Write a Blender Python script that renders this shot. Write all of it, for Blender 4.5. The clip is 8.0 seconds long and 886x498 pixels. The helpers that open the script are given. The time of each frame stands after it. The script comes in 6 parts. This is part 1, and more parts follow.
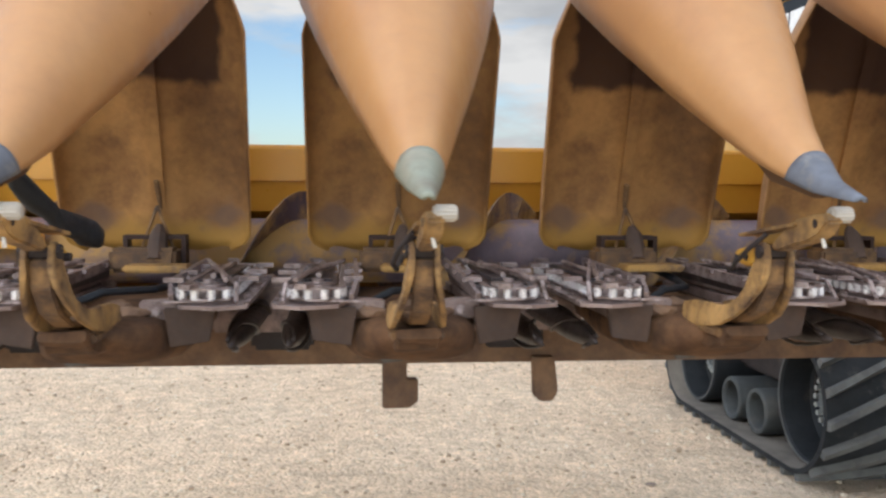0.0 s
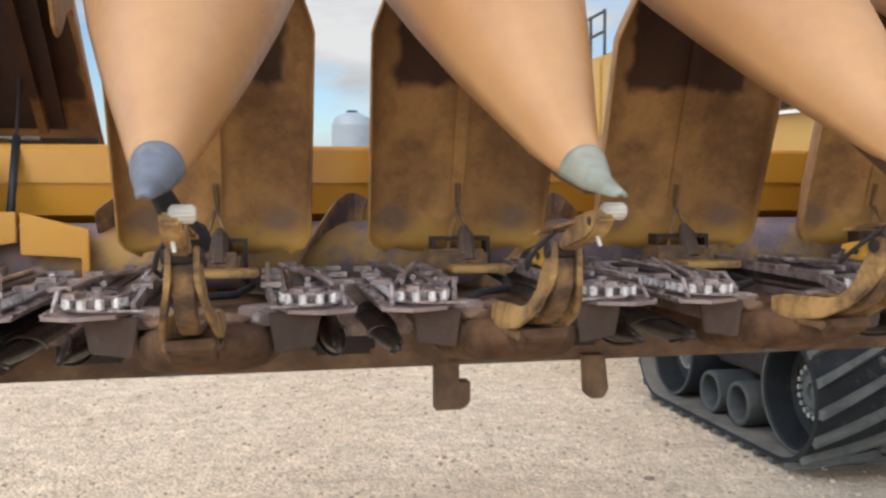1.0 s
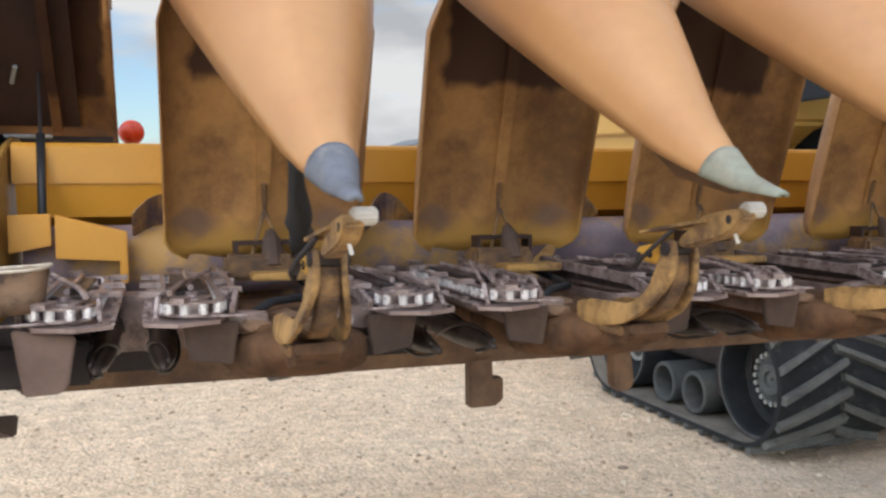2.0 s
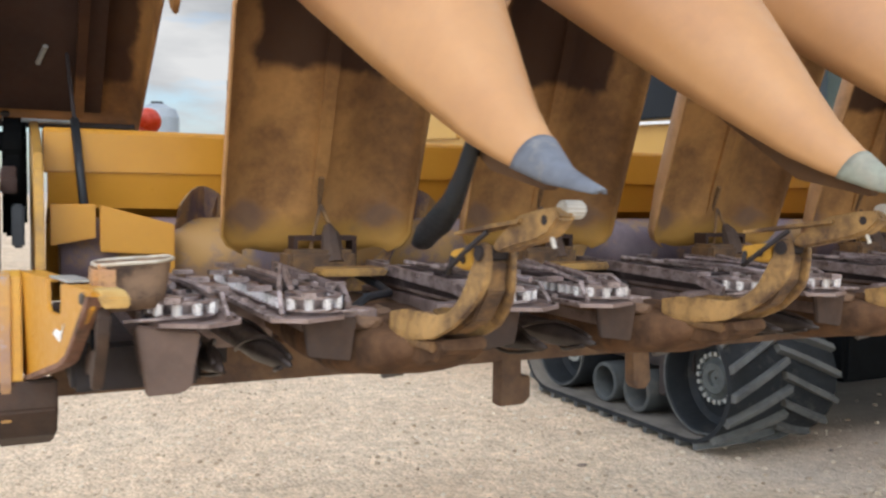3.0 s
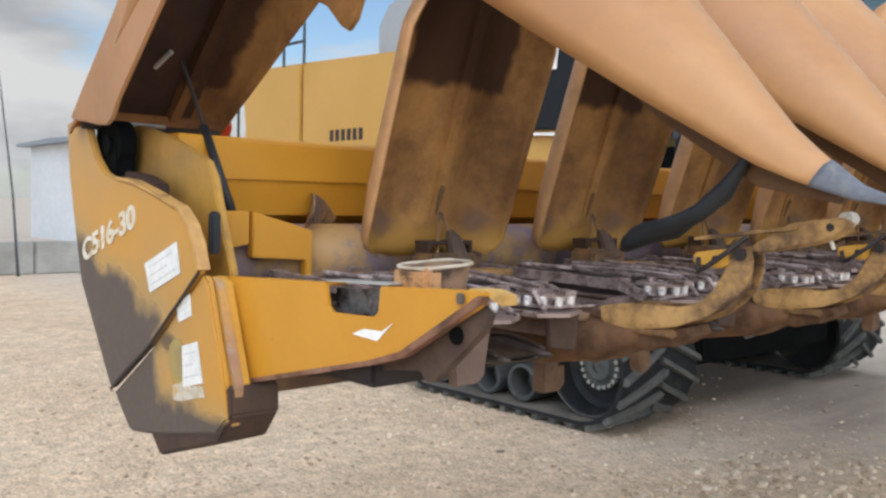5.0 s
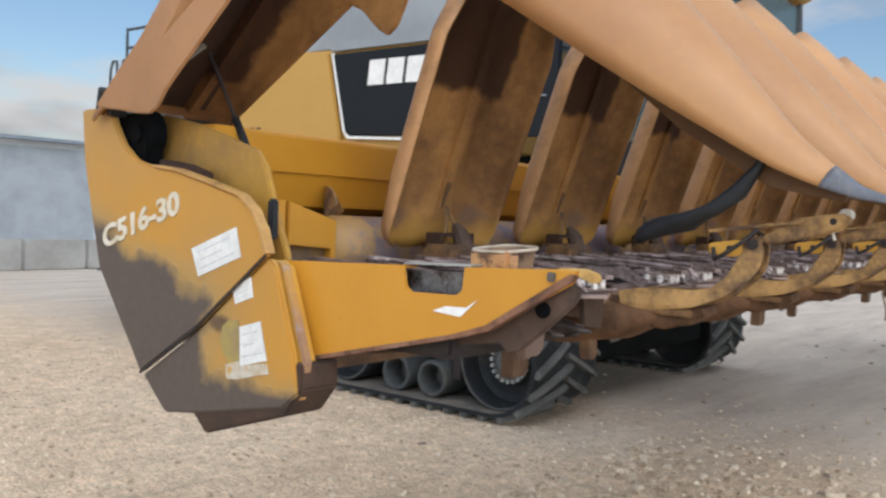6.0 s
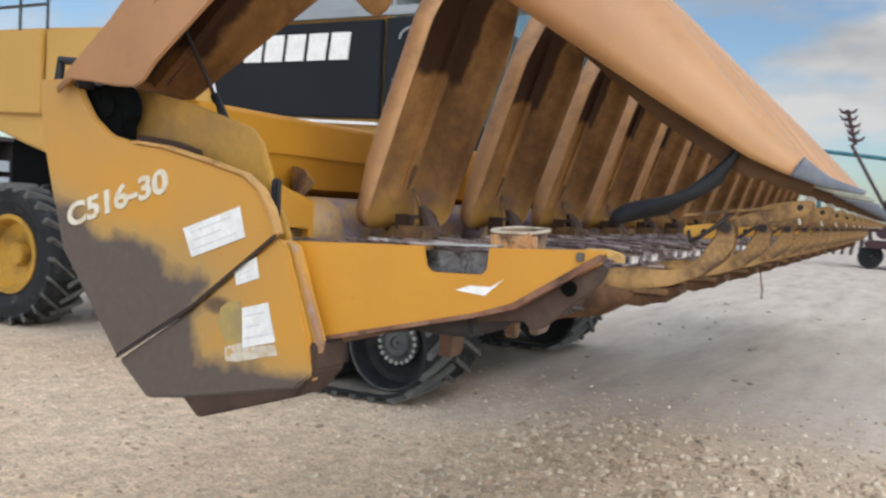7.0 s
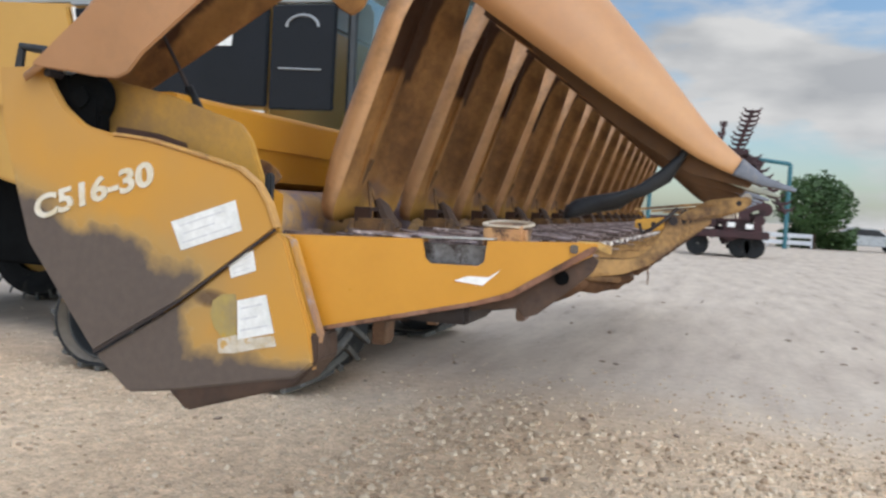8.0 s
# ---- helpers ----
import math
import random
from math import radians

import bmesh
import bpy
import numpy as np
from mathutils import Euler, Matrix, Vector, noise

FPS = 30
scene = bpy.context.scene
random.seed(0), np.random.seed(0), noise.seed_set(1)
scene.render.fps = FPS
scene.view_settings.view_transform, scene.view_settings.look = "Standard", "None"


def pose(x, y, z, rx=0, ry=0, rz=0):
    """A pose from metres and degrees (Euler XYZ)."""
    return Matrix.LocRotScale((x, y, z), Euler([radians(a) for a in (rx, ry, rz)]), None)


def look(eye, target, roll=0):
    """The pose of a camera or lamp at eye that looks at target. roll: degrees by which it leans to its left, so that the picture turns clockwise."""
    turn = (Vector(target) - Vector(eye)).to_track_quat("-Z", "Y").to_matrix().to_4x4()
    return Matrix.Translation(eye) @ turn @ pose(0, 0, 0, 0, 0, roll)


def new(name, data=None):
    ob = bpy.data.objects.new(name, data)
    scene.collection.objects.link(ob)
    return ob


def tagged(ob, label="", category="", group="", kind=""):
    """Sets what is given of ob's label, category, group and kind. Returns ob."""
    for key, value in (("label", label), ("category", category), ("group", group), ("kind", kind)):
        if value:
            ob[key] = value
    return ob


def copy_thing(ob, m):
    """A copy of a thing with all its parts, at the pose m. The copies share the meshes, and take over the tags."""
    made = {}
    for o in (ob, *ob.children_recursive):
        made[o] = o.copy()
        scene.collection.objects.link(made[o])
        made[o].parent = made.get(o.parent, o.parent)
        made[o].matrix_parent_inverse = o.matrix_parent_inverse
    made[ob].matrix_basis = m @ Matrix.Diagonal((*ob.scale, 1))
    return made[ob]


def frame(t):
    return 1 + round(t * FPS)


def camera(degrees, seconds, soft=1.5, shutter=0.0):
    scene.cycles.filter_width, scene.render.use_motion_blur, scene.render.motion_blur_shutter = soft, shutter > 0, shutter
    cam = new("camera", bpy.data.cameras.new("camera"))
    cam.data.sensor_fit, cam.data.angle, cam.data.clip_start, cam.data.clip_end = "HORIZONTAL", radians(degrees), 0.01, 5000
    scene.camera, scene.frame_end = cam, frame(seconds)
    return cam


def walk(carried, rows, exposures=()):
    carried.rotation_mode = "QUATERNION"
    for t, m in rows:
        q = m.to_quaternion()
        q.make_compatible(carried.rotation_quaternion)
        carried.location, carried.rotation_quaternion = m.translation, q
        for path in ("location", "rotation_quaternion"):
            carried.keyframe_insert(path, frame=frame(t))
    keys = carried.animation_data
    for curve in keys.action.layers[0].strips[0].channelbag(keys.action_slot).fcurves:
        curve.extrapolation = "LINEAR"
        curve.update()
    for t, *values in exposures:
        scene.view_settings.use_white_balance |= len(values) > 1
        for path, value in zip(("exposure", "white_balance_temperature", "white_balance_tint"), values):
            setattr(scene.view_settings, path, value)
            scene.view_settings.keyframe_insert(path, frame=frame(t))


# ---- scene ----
cam = camera(53.0, 8.0, soft=2.5, shutter=0.4)
PATH = [
    (0, (1.357, -1.606, 1.665), (1.568, 0.379, 1.541), 0.4),
    (0.5, (1.119, -1.613, 1.68), (1.407, 0.363, 1.56), 0.2),
    (1, (0.908, -1.532, 1.658), (1.296, 0.426, 1.54), -0.2),
    (1.5, (0.688, -1.494, 1.663), (1.186, 0.44, 1.547), -0.8),
    (1.7, (0.588, -1.482, 1.667), (1.129, 0.439, 1.546), -0.7),
    (2.8, (0.052, -1.245, 1.654), (0.873, 0.575, 1.535), 0.5),
    (3, (-0.062, -1.224, 1.648), (0.809, 0.573, 1.531), 0.8),
    (3.5, (-0.371, -1.155, 1.659), (0.629, 0.574, 1.55), 1.0),
    (4, (-0.572, -1.005, 1.65), (0.545, 0.651, 1.542), 1.2),
    (4.5, (-0.856, -0.954, 1.65), (0.372, 0.621, 1.549), 1.0),
    (4.7, (-0.979, -0.904, 1.657), (0.292, 0.637, 1.554), 1.1),
    (5.8, (-1.513, -0.627, 1.588), (0.009, 0.669, 1.509), 1.8),
    (6, (-1.642, -0.591, 1.589), (-0.073, 0.647, 1.513), 2.3),
    (6.5, (-1.838, -0.423, 1.571), (-0.153, 0.653, 1.489), 2.6),
    (7, (-1.943, -0.234, 1.564), (-0.168, 0.684, 1.468), 3.0),
    (7.5, (-2.131, -0.068, 1.575), (-0.281, 0.686, 1.467), 3.3),
    (8, (-2.211, 0.086, 1.561), (-0.302, 0.674, 1.457), 3.3),
]
walk(cam, [(t, look(e, g, r)) for t, e, g, r in PATH], exposures=[(0.0, 0.11), (3.0, 0.11), (4.5, 0.03), (6.0, -0.15), (7.0, -0.13), (8.0, -0.10)])

# ---- light ----
SUN_EL, SUN_AZ = radians(40), radians(216)
world = bpy.data.worlds.new("sky")
scene.world = world
world.use_nodes = True
wn, wl = world.node_tree.nodes, world.node_tree.links
wn.clear()
sky = wn.new("ShaderNodeTexSky")
sky.sky_type, sky.sun_disc, sky.sun_elevation, sky.sun_rotation = "NISHITA", False, SUN_EL, SUN_AZ
tc = wn.new("ShaderNodeTexCoord")
mp = wn.new("ShaderNodeMapping")
mp.inputs["Scale"].default_value = (1.0, 1.0, 3.0)
mp.inputs["Location"].default_value = (2.3, 0.9, 0.35)
nz = wn.new("ShaderNodeTexNoise")
nz.inputs["Scale"].default_value, nz.inputs["Detail"].default_value, nz.inputs["Roughness"].default_value = 2.6, 8.0, 0.55
rp = wn.new("ShaderNodeValToRGB")
rp.color_ramp.elements[0].position, rp.color_ramp.elements[1].position = 0.44, 0.55
mx = wn.new("ShaderNodeMix")
mx.data_type = "RGBA"
bg = wn.new("ShaderNodeBackground")
bg.inputs["Strength"].default_value = 0.130
wo = wn.new("ShaderNodeOutputWorld")
wl.new(tc.outputs["Generated"], mp.inputs["Vector"])
wl.new(mp.outputs["Vector"], nz.inputs["Vector"])
wl.new(nz.outputs["Fac"], rp.inputs["Fac"])
nz2 = wn.new("ShaderNodeTexNoise")
nz2.inputs["Scale"].default_value, nz2.inputs["Detail"].default_value = 5.0, 6.0
cl = wn.new("ShaderNodeValToRGB")
cl.color_ramp.elements[0].position, cl.color_ramp.elements[0].color = 0.36, (4.9, 5.1, 5.4, 1)
cl.color_ramp.elements[1].position, cl.color_ramp.elements[1].color = 0.60, (8.0, 8.05, 8.1, 1)
wl.new(mp.outputs["Vector"], nz2.inputs["Vector"])
wl.new(nz2.outputs["Fac"], cl.inputs["Fac"])
wl.new(cl.outputs["Color"], mx.inputs[7])
wl.new(rp.outputs["Color"], mx.inputs[0])
tint = wn.new("ShaderNodeMix")
tint.data_type, tint.blend_type = "RGBA", "MULTIPLY"
tint.inputs[0].default_value = 1.0
tint.inputs[7].default_value = (1.25, 1.38, 1.48, 1)
wl.new(sky.outputs["Color"], tint.inputs[6])
wl.new(tint.outputs[2], mx.inputs[6])
# thin cloud glows brighter on the sun's side
glow = wn.new("ShaderNodeVectorMath")
glow.operation = "DOT_PRODUCT"
glow.inputs[1].default_value = (math.sin(SUN_AZ) * math.cos(SUN_EL), math.cos(SUN_AZ) * math.cos(SUN_EL), math.sin(SUN_EL))
wl.new(tc.outputs["Generated"], glow.inputs[0])
lift = wn.new("ShaderNodeMapRange")
lift.inputs["From Min"].default_value, lift.inputs["From Max"].default_value = -0.3, 1.0
lift.inputs["To Min"].default_value, lift.inputs["To Max"].default_value = 0.70, 2.35
wl.new(glow.outputs["Value"], lift.inputs["Value"])
mul = wn.new("ShaderNodeMix")
mul.data_type, mul.blend_type = "RGBA", "MULTIPLY"
mul.inputs[0].default_value = 1.0
wl.new(mx.outputs[2], mul.inputs[6])
wl.new(lift.outputs["Result"], mul.inputs[7])
wl.new(mul.outputs[2], bg.inputs["Color"])
wl.new(bg.outputs["Background"], wo.inputs["Surface"])

sun_data = bpy.data.lights.new("sun", "SUN")
sun_data.energy, sun_data.angle, sun_data.color = 0.5, radians(60), (1.0, 0.92, 0.82)
sun = new("sun", sun_data)
sun_dir = Vector((math.sin(SUN_AZ) * math.cos(SUN_EL), math.cos(SUN_AZ) * math.cos(SUN_EL), math.sin(SUN_EL)))
sun.matrix_world = look(sun_dir * 40, (0, 0, 0))


# ---- materials ----
def rgb(h):
    v = [int(h[i:i + 2], 16) / 255 for i in (0, 2, 4)]
    return tuple(c / 12.92 if c <= 0.04045 else ((c + 0.055) / 1.055) ** 2.4 for c in v) + (1,)


def material(name, base, second, rough=0.5, metal=0.0, scale=4.0, fine=60.0, mix=(0.4, 0.65), bump=0.15, dirt=None, dirt_at=(0.55, 0.7), dirt_scale=2.5, vary=0.0, spec=0.5, grain_depth=0.13):
    """Paint or bare surface: two tones by a broad noise, a fine grain in colour, gloss and relief, and patches of dirt or wear."""
    m = bpy.data.materials.new(name)
    m.use_nodes = True
    n, l = m.node_tree.nodes, m.node_tree.links
    p = n["Principled BSDF"]
    p.inputs["Metallic"].default_value = metal
    p.inputs["Specular IOR Level"].default_value = spec
    co = n.new("ShaderNodeTexCoord")

    def noise_node(s, d=5.0, r=0.6):
        q = n.new("ShaderNodeTexNoise")
        q.inputs["Scale"].default_value, q.inputs["Detail"].default_value, q.inputs["Roughness"].default_value = s, d, r
        l.new(co.outputs["Object"], q.inputs["Vector"])
        return q

    def ramp(src, a, b):
        q = n.new("ShaderNodeMapRange")
        q.inputs["From Min"].default_value, q.inputs["From Max"].default_value = a, b
        l.new(src, q.inputs["Value"])
        return q.outputs["Result"]

    def blend(f, a, b, mode="MIX"):
        q = n.new("ShaderNodeMix")
        q.data_type, q.blend_type = "RGBA", mode
        for s, v in ((0, f), (6, a), (7, b)):
            if isinstance(v, (float, int)):
                q.inputs[s].default_value = v
            elif isinstance(v, tuple):
                q.inputs[s].default_value = v
            else:
                l.new(v, q.inputs[s])
        return q.outputs[2]

    broad, grain = noise_node(scale), noise_node(fine, 3.0)
    col = blend(ramp(broad.outputs["Fac"], *mix), base, second)
    g = ramp(grain.outputs["Fac"], 0.2, 0.8)
    shade = n.new("ShaderNodeMapRange")
    shade.inputs["To Min"].default_value, shade.inputs["To Max"].default_value = 1 - grain_depth, 1 + grain_depth * 0.9
    l.new(g, shade.inputs["Value"])
    col = blend(1.0, col, shade.outputs["Result"], "MULTIPLY")
    if vary:
        oi = n.new("ShaderNodeObjectInfo")
        sv = n.new("ShaderNodeMapRange")
        sv.inputs["To Min"].default_value, sv.inputs["To Max"].default_value = 1 - vary, 1 + vary
        l.new(oi.outputs["Random"], sv.inputs["Value"])
        col = blend(1.0, col, sv.outputs["Result"], "MULTIPLY")
    rr = n.new("ShaderNodeMapRange")
    rr.inputs["To Min"].default_value, rr.inputs["To Max"].default_value = max(0.03, rough - 0.12), min(1.0, rough + 0.14)
    l.new(g, rr.inputs["Value"])
    if dirt:
        dn = noise_node(dirt_scale, 9.0, 0.7)
        col = blend(ramp(dn.outputs["Fac"], *dirt_at), col, dirt)
    l.new(col, p.inputs["Base Color"])
    l.new(rr.outputs["Result"], p.inputs["Roughness"])
    if bump:
        b = n.new("ShaderNodeBump")
        b.inputs["Strength"].default_value, b.inputs["Distance"].default_value = bump, 0.004
        l.new(grain.outputs["Fac"], b.inputs["Height"])
        l.new(b.outputs["Normal"], p.inputs["Normal"])
    return m


M_SNOUT = material("faded_tan_plastic", rgb("c0905f"), rgb("b28052"), 0.38, scale=1.6, fine=30, bump=0.05, dirt=rgb("a87a52"), dirt_at=(0.52, 0.82), vary=0.06, grain_depth=0.06)
# darker than the hood's outside: grime, with the inner shade put into the colour
M_HOOD = material("grimy_shaded_hood_inside", rgb("a87a47"), rgb("865f39"), 0.66, scale=2.6, fine=40, bump=0.08, dirt=rgb("513626"), dirt_at=(0.45, 0.74), dirt_scale=3.5, vary=0.1, spec=0.25)
M_HOODOUT = material("dusty_tan_hood", rgb("bd8f62"), rgb("a97d54"), 0.5, scale=2.2, fine=40, bump=0.06, dirt=rgb("614832"), dirt_at=(0.46, 0.74), dirt_scale=4.0, vary=0.07, grain_depth=0.05)
# brown holds both the dirt and the shade under the hollow noses
M_INNER = material("soiled_shaded_plastic_inside", rgb("6b4c2e"), rgb("573c26"), 0.75, scale=4, fine=50, bump=0.1)
M_ENDHOOD = material("weathered_tan_hood", rgb("b2835a"), rgb("a0744c"), 0.5, scale=1.6, fine=30, bump=0.05, dirt=rgb("8f6b49"), dirt_at=(0.52, 0.8), grain_depth=0.04)
M_TIP = material("grey_nose_rubber", rgb("6d7179"), rgb("56585e"), 0.6, scale=9, fine=80, dirt=rgb("a59a86"), dirt_at=(0.55, 0.8), dirt_scale=8)
M_TIP_GREEN = material("green_grey_nose_rubber", rgb("8d9180"), rgb("7a7566"), 0.6, scale=9, fine=80, dirt=rgb("a59a86"), dirt_at=(0.5, 0.8), dirt_scale=8)
M_YELLOW = material("machine_yellow_paint", rgb("c98f2e"), rgb("be8528"), 0.36, scale=1.5, fine=45, bump=0.04, dirt=rgb("a87c34"), dirt_at=(0.60, 0.86), dirt_scale=3.0, grain_depth=0.03)
M_YELLOW_WORN = material("dusty_yellow_paint", rgb("cd9a3a"), rgb("b98a36"), 0.55, scale=3, fine=50, bump=0.08, dirt=rgb("86683c"), dirt_at=(0.55, 0.8), dirt_scale=5.0)
M_ROLL = material("worn_roll_steel", rgb("463c37"), rgb("2b2522"), 0.45, metal=0.4, scale=10, fine=60, bump=0.1, dirt=rgb("3a302a"), dirt_at=(0.5, 0.7), dirt_scale=12)
# purple-dark patches put the flighting's unlit side into the colour
M_FLIGHT = material("worn_yellow_flighting", rgb("b08a50"), rgb("8c6a48"), 0.55, scale=4, fine=50, bump=0.1, dirt=rgb("4e4048"), dirt_at=(0.44, 0.6), dirt_scale=5)
M_CHEEK = material("dusty_pale_yellow_plate", rgb("b78f58"), rgb("94713f"), 0.7, scale=7, fine=50, bump=0.25, dirt=rgb("58412e"), dirt_at=(0.42, 0.62), dirt_scale=10.0, vary=0.12)
M_FORK = material("rusty_dirty_fork", rgb("8f6b40"), rgb("6f5236"), 0.75, scale=8, fine=50, bump=0.3, dirt=rgb("4b382a"), dirt_at=(0.42, 0.6), dirt_scale=10, vary=0.12)
M_FOOT = material("grimy_yellow_foot", rgb("b88e4c"), rgb("9d7643"), 0.6, scale=9, fine=50, bump=0.1, dirt=rgb("775a3c"), dirt_at=(0.46, 0.62), dirt_scale=12)
M_BODY = material("combine_yellow_paint", rgb("bf954c"), rgb("b88e44"), 0.38, scale=0.8, fine=30, bump=0.03, grain_depth=0.03)
M_BARE = material("bare_worn_steel", rgb("6b635a"), rgb("5a5149"), 0.55, metal=0.3, scale=5, fine=70, bump=0.08, dirt=rgb("857a6b"), dirt_at=(0.6, 0.8))
M_MUD = material("rusty_muddy_steel", rgb("87694f"), rgb("70543f"), 0.8, scale=9, fine=45, bump=0.6, dirt=rgb("54423a"), dirt_at=(0.44, 0.72), dirt_scale=7, vary=0.1)
M_FLOOR = material("caked_brown_trough", rgb("6c5039"), rgb("543c2b"), 0.85, scale=9, fine=45, bump=0.7, dirt=rgb("3a2b22"), dirt_at=(0.44, 0.7), dirt_scale=8, vary=0.12, spec=0.2)
M_DECK = material("dusty_dark_steel", rgb("9d8981"), rgb("74615a"), 0.42, metal=0.25, scale=9, fine=70, bump=0.3, dirt=rgb("4b3e3a"), dirt_at=(0.5, 0.7), dirt_scale=14)
M_GUIDE = material("blackened_guide_steel", rgb("4a3f3e"), rgb("352d2d"), 0.4, metal=0.3, scale=10, fine=70, bump=0.2, dirt=rgb("76696a"), dirt_at=(0.56, 0.7), dirt_scale=14)
M_PLATE = material("mud_stained_nose_plate", rgb("594538"), rgb("453429"), 0.75, scale=8, fine=60, bump=0.3, dirt=rgb("43352e"), dirt_at=(0.45, 0.65), dirt_scale=9, vary=0.12)
M_ROD = material("worn_warm_steel", rgb("c2b0aa"), rgb("8d7d78"), 0.5, metal=0.4, scale=14, fine=80, bump=0.15, dirt=rgb("4c3b32"), dirt_at=(0.48, 0.62), dirt_scale=20)
M_CHAIN = material("polished_chain_steel", rgb("b2a19d"), rgb("86756f"), 0.34, metal=0.45, scale=20, fine=90, bump=0.1, dirt=rgb("54443e"), dirt_at=(0.48, 0.66), dirt_scale=24)
# near-white base puts the chain rollers' glints into the colour
M_ROLLER = material("glint_bright_roller", rgb("f0ecea"), rgb("dcd6d4"), 0.3, metal=0.35, scale=20, fine=90, bump=0.0)
M_DARK = material("dark_iron", rgb("332a28"), rgb("261f1e"), 0.7, scale=8, fine=60, bump=0.2)
M_HINGE = material("dark_maroon", rgb("3d261b"), rgb("301d15"), 0.75, scale=6, fine=50, bump=0.1)
M_AUGER = material("auger_purple_grey", rgb("857479"), rgb("6c5e66"), 0.5, scale=4, fine=50, bump=0.08, dirt=rgb("b08a55"), dirt_at=(0.47, 0.56), dirt_scale=2.6)
M_BLACK = material("black_rubber_strap", rgb("23272b"), rgb("1a1c20"), 0.55, scale=8, fine=70, bump=0.1)
M_RUBBER = material("track_rubber", rgb("2c2e30"), rgb("232527"), 0.8, scale=5, fine=60, bump=0.25, dirt=rgb("66645e"), dirt_at=(0.56, 0.85), dirt_scale=6, spec=0.2)
M_BELTDUST = material("dust_covered_belt", rgb("777066"), rgb("5f5a52"), 0.9, scale=4, fine=40, bump=0.2, dirt=rgb("4e4b46"), dirt_at=(0.55, 0.75), dirt_scale=5)
M_RUBBER_EDGE = material("dusty_tread_rubber", rgb("61615e"), rgb("4b4b4a"), 0.85, scale=8, fine=60, bump=0.25)
M_WHEEL = material("charcoal_wheel_paint", rgb("2a2d30"), rgb("202325"), 0.6, scale=5, fine=50, bump=0.05, dirt=rgb("55504a"), dirt_at=(0.58, 0.85), spec=0.2)
M_HUB = material("dusty_grey_hub", rgb("5a5f5e"), rgb("474c4c"), 0.6, scale=8, fine=50, bump=0.1, dirt=rgb("757069"), dirt_at=(0.55, 0.75), dirt_scale=9)
M_ROLLERW = material("dusty_roller_rubber", rgb("4d5050"), rgb("3e4142"), 0.75, scale=5, fine=50, bump=0.05, dirt=rgb("6d6961"), dirt_at=(0.52, 0.8), spec=0.2)
M_BOLT = material("pale_zinc", rgb("b9bcb8"), rgb("9b9e9b"), 0.4, metal=0.4, scale=15, fine=60)
M_PANEL = material("dark_blue_grey_panel", rgb("171b21"), rgb("13171c"), 0.35, scale=1.2, fine=30, bump=0.0, spec=0.25, grain_depth=0.03)
M_GREY = material("light_grey_paint", rgb("9aa0a4"), rgb("8b9195"), 0.4, scale=1.2, fine=30, bump=0.02, grain_depth=0.03)
M_WHITE = material("white_film", rgb("efefec"), rgb("e4e4e0"), 0.5, scale=10, fine=60, bump=0.02)
M_PAPER = material("creased_white_sticker", rgb("e8e9e6"), rgb("d6d8d4"), 0.6, scale=14, fine=50, bump=0.05)
M_PAD = material("white_nylon_pad", rgb("cdc6b9"), rgb("b8ad9c"), 0.5, scale=12, fine=60)
M_ORANGE = material("orange_lamp_lens", rgb("d8431c"), rgb("c53a18"), 0.3, scale=8, fine=60, bump=0.02)
M_RAIL = material("dark_rail_paint", rgb("33393d"), rgb("2a2f33"), 0.5)
M_RIM = material("wheel_rim_yellow", rgb("b98d30"), rgb("a57c2c"), 0.5, scale=3, fine=40, dirt=rgb("66502e"), dirt_at=(0.48, 0.72))
M_SHED = material("white_sheet_metal", rgb("c9cdd0"), rgb("bcc2c6"), 0.5, scale=0.2, fine=4, bump=0.0)
M_SHEDROOF = material("grey_sheet_roof", rgb("7e8790"), rgb("707982"), 0.5, scale=0.2, fine=4, bump=0.0)
M_REDM = material("red_implement_paint", rgb("3f2024"), rgb("2b1719"), 0.6, scale=2, fine=20, bump=0.1)
M_TEAL = material("teal_steel_paint", rgb("2f6a74"), rgb("295c66"), 0.5, scale=1, fine=20)
M_LEAF = material("oak_leaf", rgb("3f5a2c"), rgb("2c431f"), 0.7, scale=0.5, fine=6, bump=0.0, vary=0.1)
M_TRUNK = material("bark", rgb("4d4034"), rgb("3a3028"), 0.9, scale=3, fine=20)
M_CAR = material("silver_car_paint", rgb("aab0b4"), rgb("9ba1a5"), 0.3, metal=0.3, scale=1, fine=10, bump=0.0)


